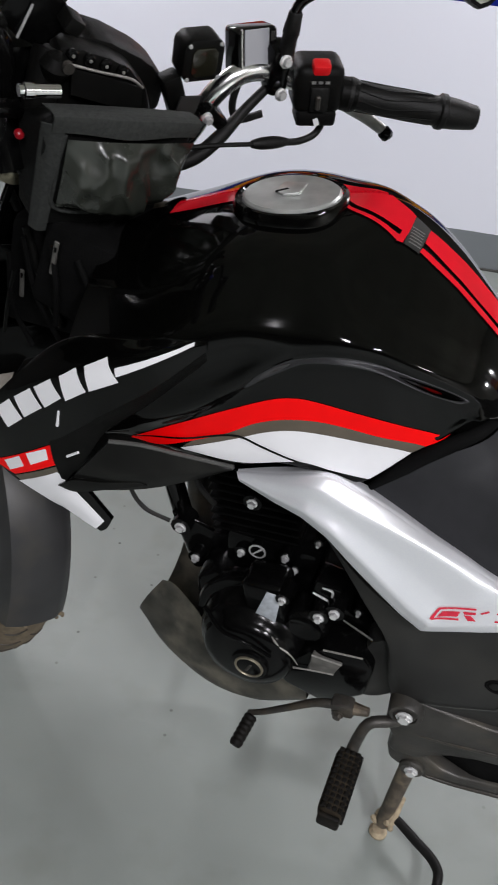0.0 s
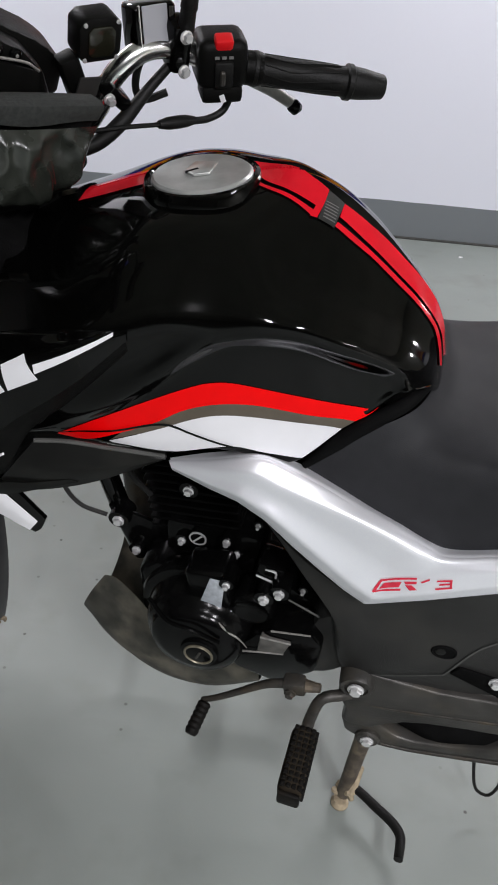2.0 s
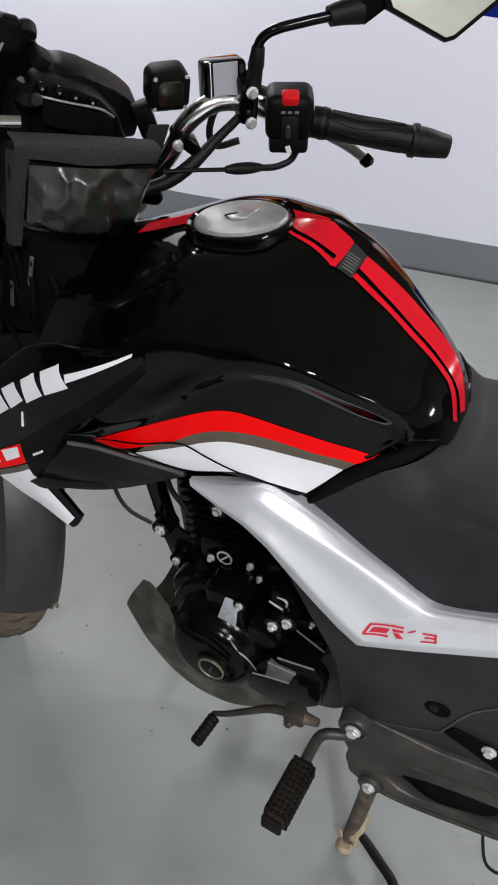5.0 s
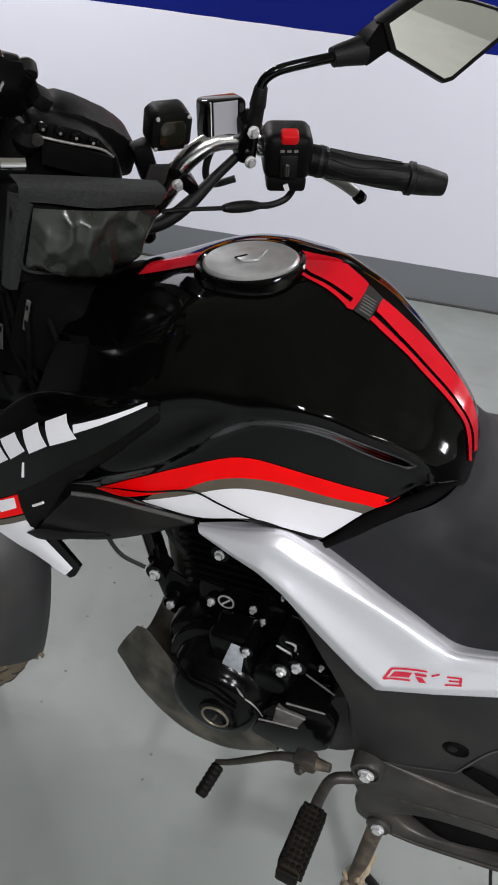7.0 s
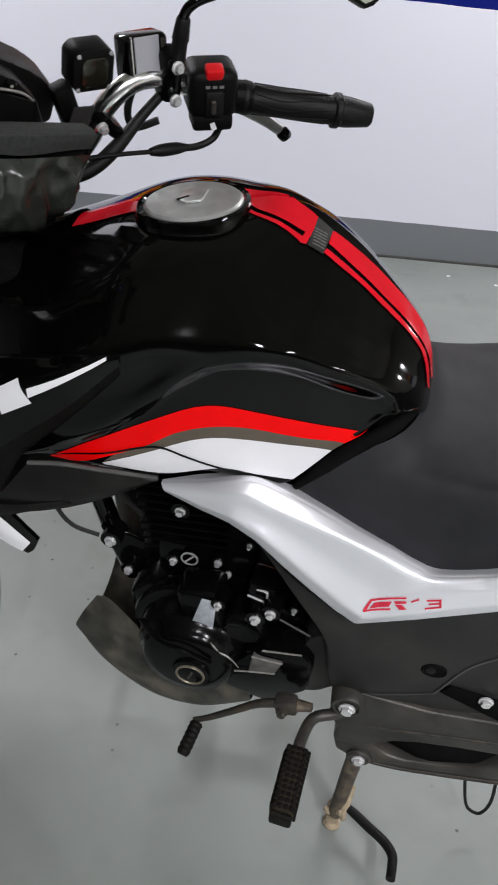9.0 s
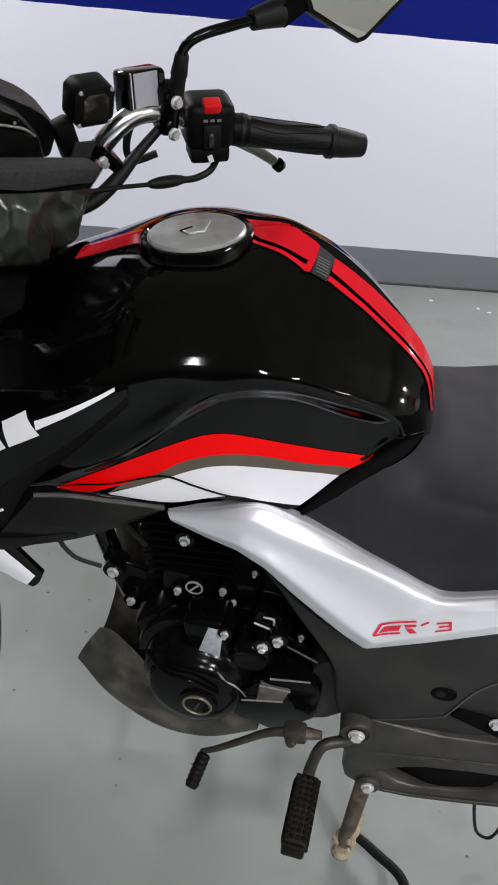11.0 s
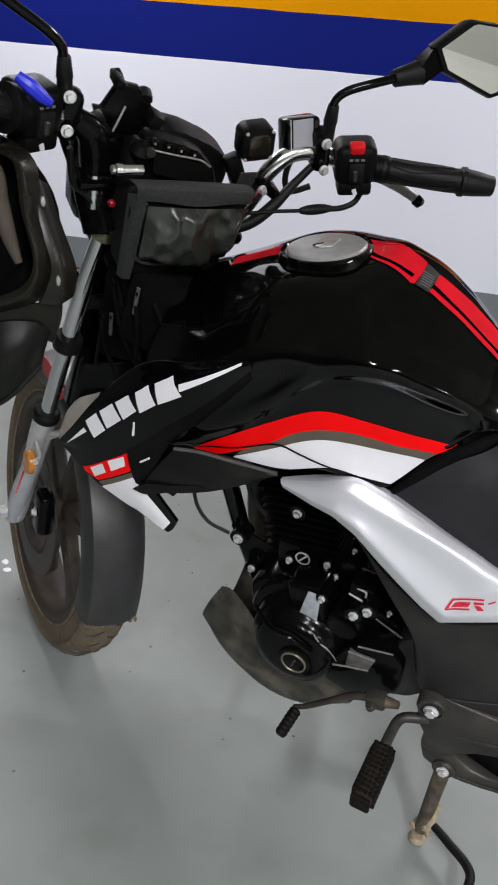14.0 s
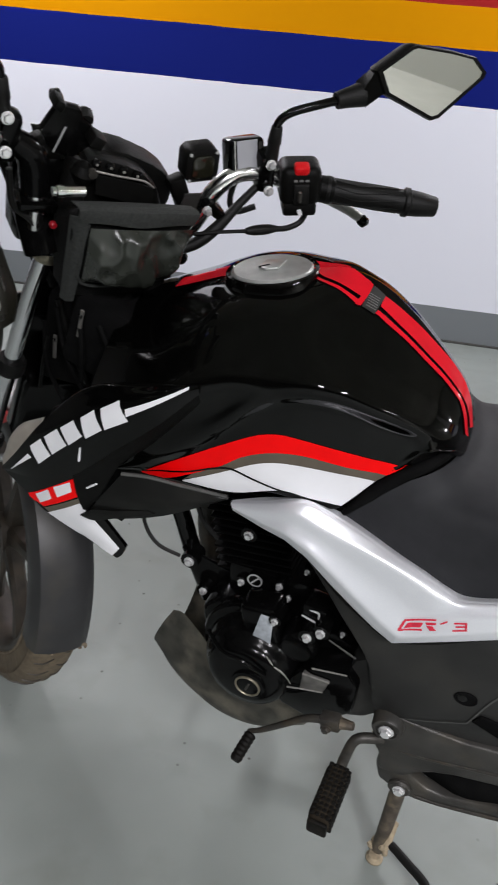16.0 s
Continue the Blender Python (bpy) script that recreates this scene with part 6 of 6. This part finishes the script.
part("flap", sheet([[bag_point(x, -0.10, 0.87 + 0.012 * math.sin(9 * x)) for x in np.linspace(0.02, 0.985, 9)], [bag_point(x, -0.09, 1.0) for x in np.linspace(0.02, 0.985, 9)], [bag_point(x, 0.3, 1.06) for x in np.linspace(0.02, 0.985, 9)]], 26, 8, 0.003, inward=S_FWD), bag_trim, bag, "fabric flap")

# clip-on display
gadget = thing("digital_clock", BIKE_M, "small black clip-on display with an unlit screen", "clock")
gm = SB(0.347, 0.012, -0.066, 4, 15, 0)
oct_out = [(-0.024, -0.015), (-0.017, -0.023), (0.017, -0.023), (0.024, -0.015), (0.024, 0.015), (0.016, 0.023), (-0.016, 0.023), (-0.024, 0.015)]
part("case", plate(oct_out, gm @ pose(0, 0.012, 0, 90, 0, 0), 0.030, 0.004), matt_black, gadget)
part("screen", plate([(x * 0.62, y * 0.66) for x, y in oct_out], gm @ pose(0, 0.0145, 0, 90, 0, 0), 0.003, 0.0008), screen_dark, gadget, "dark glossy screen")
for x in (-0.018, 0.018):
    for z in (-0.018, 0.018):
        part("screw", lathe([(0, 0), (0.0025, 0), (0.002, 0.0015), (0, 0.0016)], gm @ pose(x, 0.0125, z, -90, 0, 0), 10), zinc, gadget)
part("stalk", block((0.022, 0.022, 0.05), gm @ pose(0.022, -0.006, -0.044, 0, 20, 0), 0.005, 2), matt_black, gadget)
part("bracket", plate([(-0.012, -0.03), (0.012, -0.03), (0.014, 0.02), (-0.010, 0.024)], SB(0.292, -0.012, -0.062, 90, 0, 0), 0.003, 0.001), grey_plastic, gadget, "drilled bracket")
part("clamp", block((0.038, 0.030, 0.016), SB(0.287, 0.008, -0.108, 0, -28, 0), 0.005, 2), engine_black, gadget, "black bar clamp")
part("bolt", hex_bolt(ST(0.292, -0.012, -0.090), -S_FWD, 0.005, 0.008), zinc, gadget)

# empty phone holder
holder = thing("phone_holder", BIKE_M, "empty black claw phone holder on the handlebar", "phone holder")
hm = SB(0, 0.03, 0, 90, 0, 0)
back = [(0.1395, 0.392), (0.128, 0.3955), (0.119, 0.381), (0.1005, 0.380), (0.0945, 0.370), (0.082, 0.363), (0.0735, 0.351), (0.074, 0.338), (0.085, 0.3265), (0.0965, 0.314), (0.119, 0.321), (0.133, 0.330), (0.1465, 0.3365), (0.1515, 0.347), (0.1405, 0.3465), (0.1285, 0.378), (0.1375, 0.382)]
part("back_plate", plate(back, hm, 0.014, 0.0025), engine_black, holder)
part("claw", block((0.012, 0.026, 0.012), SB(0.3905, 0.020, 0.1355, 0, -20, 0), 0.003, 2), matt_black, holder)
part("claw", block((0.014, 0.022, 0.010), SB(0.341, 0.020, 0.1475, 0, 35, 0), 0.003, 2), matt_black, holder)
part("claw", block((0.018, 0.024, 0.016), SB(0.352, 0.020, 0.078, 0, -20, 0), 0.003, 2), matt_black, holder)
part("knob", lathe([(0, 0), (0.010, 0), (0.011, 0.004), (0.011, 0.012), (0.008, 0.016), (0, 0.016)], SB(0.364, 0.034, 0.090, 70, 0, 0), 18), rubber, holder)
# highlight on the black back plate, modelled as a thin bright rod
part("edge_glint", tube([ST(0.357, 0.0275, 0.1145), ST(0.3225, 0.0275, 0.1215)], 0.0014, 8, 6), zinc, holder, "thin bright line standing for a glint on the edge")
part("ball_joint", lathe([(0, -0.016), (0.011, -0.011), (0.016, 0), (0.011, 0.011), (0, 0.016)], SB(0.31, 0.012, 0.085), 18), matt_black, holder)
part("joint_screw", lathe([(0, 0), (0.006, 0), (0.006, 0.006), (0, 0.006)], SB(0.318, -0.004, 0.079, 90, 0, 0), 12), cast_dark, holder)
part("mount_arm", tube([ST(0.318, 0.03, 0.088), ST(0.285, 0.02, 0.09), ST(0.255, 0.014, 0.088)], [0.015, 0.016, 0.018], 14, 10), matt_black, holder)

# helmet hung from the grip, its opening towards the camera's side of the bay
helmet = thing("helmet", Matrix.Translation((-0.40, 0.62, 0.746)), "scuffed dark grey helmet hanging open from the handlebar", "helmet")
H0 = Vector((0.40, -0.62, -0.746))
HP = lambda *pts: [Vector(p) + H0 for p in pts]
RIM_IN = HP((-0.385, 0.628, 1.048), (-0.350, 0.612, 1.045), (-0.343, 0.608, 1.027), (-0.339, 0.604, 0.999), (-0.330, 0.600, 0.971), (-0.324, 0.597, 0.948), (-0.329, 0.594, 0.926), (-0.350, 0.592, 0.909), (-0.40, 0.592, 0.893), (-0.47, 0.605, 0.888))
RIM_OUT = HP((-0.375, 0.655, 1.056), (-0.341, 0.640, 1.042), (-0.333, 0.635, 1.015), (-0.329, 0.630, 0.983), (-0.318, 0.625, 0.948), (-0.319, 0.620, 0.917), (-0.337, 0.617, 0.892), (-0.37, 0.617, 0.877), (-0.42, 0.617, 0.860), (-0.49, 0.63, 0.852))
RIM_TOP = [(p + q) / 2 + Vector((0.003, -0.014, 0.002)) for p, q in zip(RIM_IN, RIM_OUT)]
part("rim_trim", sheet([RIM_IN, RIM_TOP, RIM_OUT], 44, 10, 0.004), shell_grey, helmet, "rounded dark edge of the opening", sharp=60)
lean = [-0.034 * max(0.0, 1 - i / 6) for i in range(len(RIM_OUT))]
BACK_A = [p + Vector((-0.006 + k, 0.055, -0.004)) for p, k in zip(RIM_OUT, lean)]
BACK_B = [p.lerp(Vector((-0.02, 0.13, 0.19)), 0.35) + Vector((-0.004 + 1.6 * k, 0.10, 0)) for p, k in zip(RIM_OUT, lean)]
BACK_C = [p.lerp(Vector((-0.06, 0.16, 0.19)), 0.85) + Vector((0, 0.10, 0)) for p in RIM_OUT]
part("helmet_shell", sheet([RIM_OUT, BACK_A, BACK_B, BACK_C], 40, 18, 0.004), shell_grey, helmet, "scuffed dark shell", sharp=60)
part("padding", sheet([RIM_IN, [p + Vector((-0.02, 0.05, -0.004)) for p in RIM_IN], [p.lerp(Vector((-0.07, 0.06, 0.20)), 0.6) + Vector((0, 0.08, 0)) for p in RIM_IN], [p.lerp(Vector((-0.07, 0.06, 0.20)), 0.97) + Vector((0, 0.08, 0)) for p in RIM_IN]], 30, 14, 0.004), padding_black, helmet, "black inner padding")
part("crown_lining", lathe([(0, 0), (0.105, 0), (0.118, -0.02), (0.122, -0.06), (0.10, -0.09), (0, -0.095)], Matrix.Translation(Vector((-0.475, 0.665, 0.955)) + H0) @ Matrix.Rotation(radians(90), 4, "X") @ Matrix.Diagonal((1.0, 0.86, 1, 1)), 36), padding_black, helmet, "black crown lining")
LINE = HP((-0.41, 0.604, 1.030), (-0.384, 0.600, 1.036), (-0.368, 0.600, 1.038), (-0.362, 0.600, 1.028), (-0.359, 0.598, 1.005), (-0.350, 0.595, 0.972), (-0.338, 0.592, 0.943))
part("liner_edge", tube(LINE, [0.007, 0.008, 0.009, 0.0095, 0.0095, 0.008, 0.004], 12, 34), liner, helmet, "worn beige liner edge")
PL = [HP((-0.341, 0.630, 1.018), (-0.331, 0.624, 0.985), (-0.313, 0.617, 0.938), (-0.318, 0.613, 0.912), (-0.327, 0.612, 0.894)), HP((-0.336, 0.640, 1.022), (-0.322, 0.632, 0.986), (-0.303, 0.626, 0.936), (-0.304, 0.622, 0.91), (-0.309, 0.622, 0.892)), HP((-0.334, 0.660, 1.014), (-0.320, 0.655, 0.981), (-0.299, 0.650, 0.930), (-0.298, 0.646, 0.91), (-0.301, 0.645, 0.896))]
part("side_plate", sheet(PL, 26, 9, 0.005, inward=Vector((-0.6, 0.8, 0))), shell_grey, helmet, "dark side plate", sharp=50)
for p in HP((-0.3245, 0.627, 1.003), (-0.306, 0.618, 0.921)):
    part("rivet", lathe([(0, 0), (0.0048, 0), (0.0038, 0.0025), (0, 0.003)], facing(p, (0.5, -0.85, 0.1)) @ Matrix.Diagonal((0.6, 1.3, 1, 1)), 14), cast_edge, helmet)
CHIN = [HP((-0.40, 0.610, 0.872), (-0.369, 0.617, 0.886), (-0.337, 0.625, 0.888), (-0.312, 0.635, 0.896)), HP((-0.405, 0.615, 0.855), (-0.370, 0.620, 0.866), (-0.340, 0.635, 0.866), (-0.322, 0.648, 0.862)), HP((-0.405, 0.625, 0.84), (-0.372, 0.632, 0.845), (-0.345, 0.645, 0.838), (-0.338, 0.66, 0.828))]
part("chin_bar", sheet(CHIN, 20, 8, 0.006), shell_grey, helmet, "dark chin bar", sharp=50)
VIS = [HP((-0.46, 0.622, 0.846), (-0.407, 0.613, 0.853), (-0.372, 0.618, 0.864), (-0.342, 0.633, 0.862), (-0.333, 0.65, 0.850)), HP((-0.46, 0.605, 0.800), (-0.401, 0.598, 0.807), (-0.370, 0.603, 0.819), (-0.350, 0.618, 0.829), (-0.340, 0.645, 0.828)), HP((-0.455, 0.62, 0.746), (-0.414, 0.613, 0.747), (-0.386, 0.618, 0.759), (-0.365, 0.628, 0.779), (-0.350, 0.65, 0.800))]
part("visor", sheet(VIS, 30, 14, 0.003), visor, helmet, "smoked grey visor", sharp=60)
part("visor_edge", tube([p + Vector((0, -0.001, 0)) for p in VIS[2]], 0.0028, 8, 30), rubber, helmet)
part("chin_strap", sheet([HP((-0.425, 0.625, 1.085), (-0.394, 0.618, 1.062), (-0.372, 0.612, 1.044)), HP((-0.432, 0.628, 1.078), (-0.401, 0.621, 1.055), (-0.379, 0.615, 1.038))], 8, 3, 0.002), bag_cloth, helmet, "dark strap over the grip")

# flakes of pale paint on the floor
rnd = random.Random(9)
for k, (x, y) in enumerate(((-0.772, 1.216), (-0.752, 1.190), (1.127, 3.29), (1.165, 3.25), (0.93, 3.35))):
    n = 7
    out = [((0.008 + 0.005 * rnd.random()) * math.cos(2 * math.pi * i / n), (0.006 + 0.004 * rnd.random()) * math.sin(2 * math.pi * i / n)) for i in range(n)]
    flake = part("paint_flake", plate(out, pose(x, y, 0.0, 0, 0, rnd.uniform(0, 180)), 0.0016, 0.0004), white_vinyl)
    tagged(flake, "small pale paint flake lying on the floor", "paint flake", "flakes on the floor")
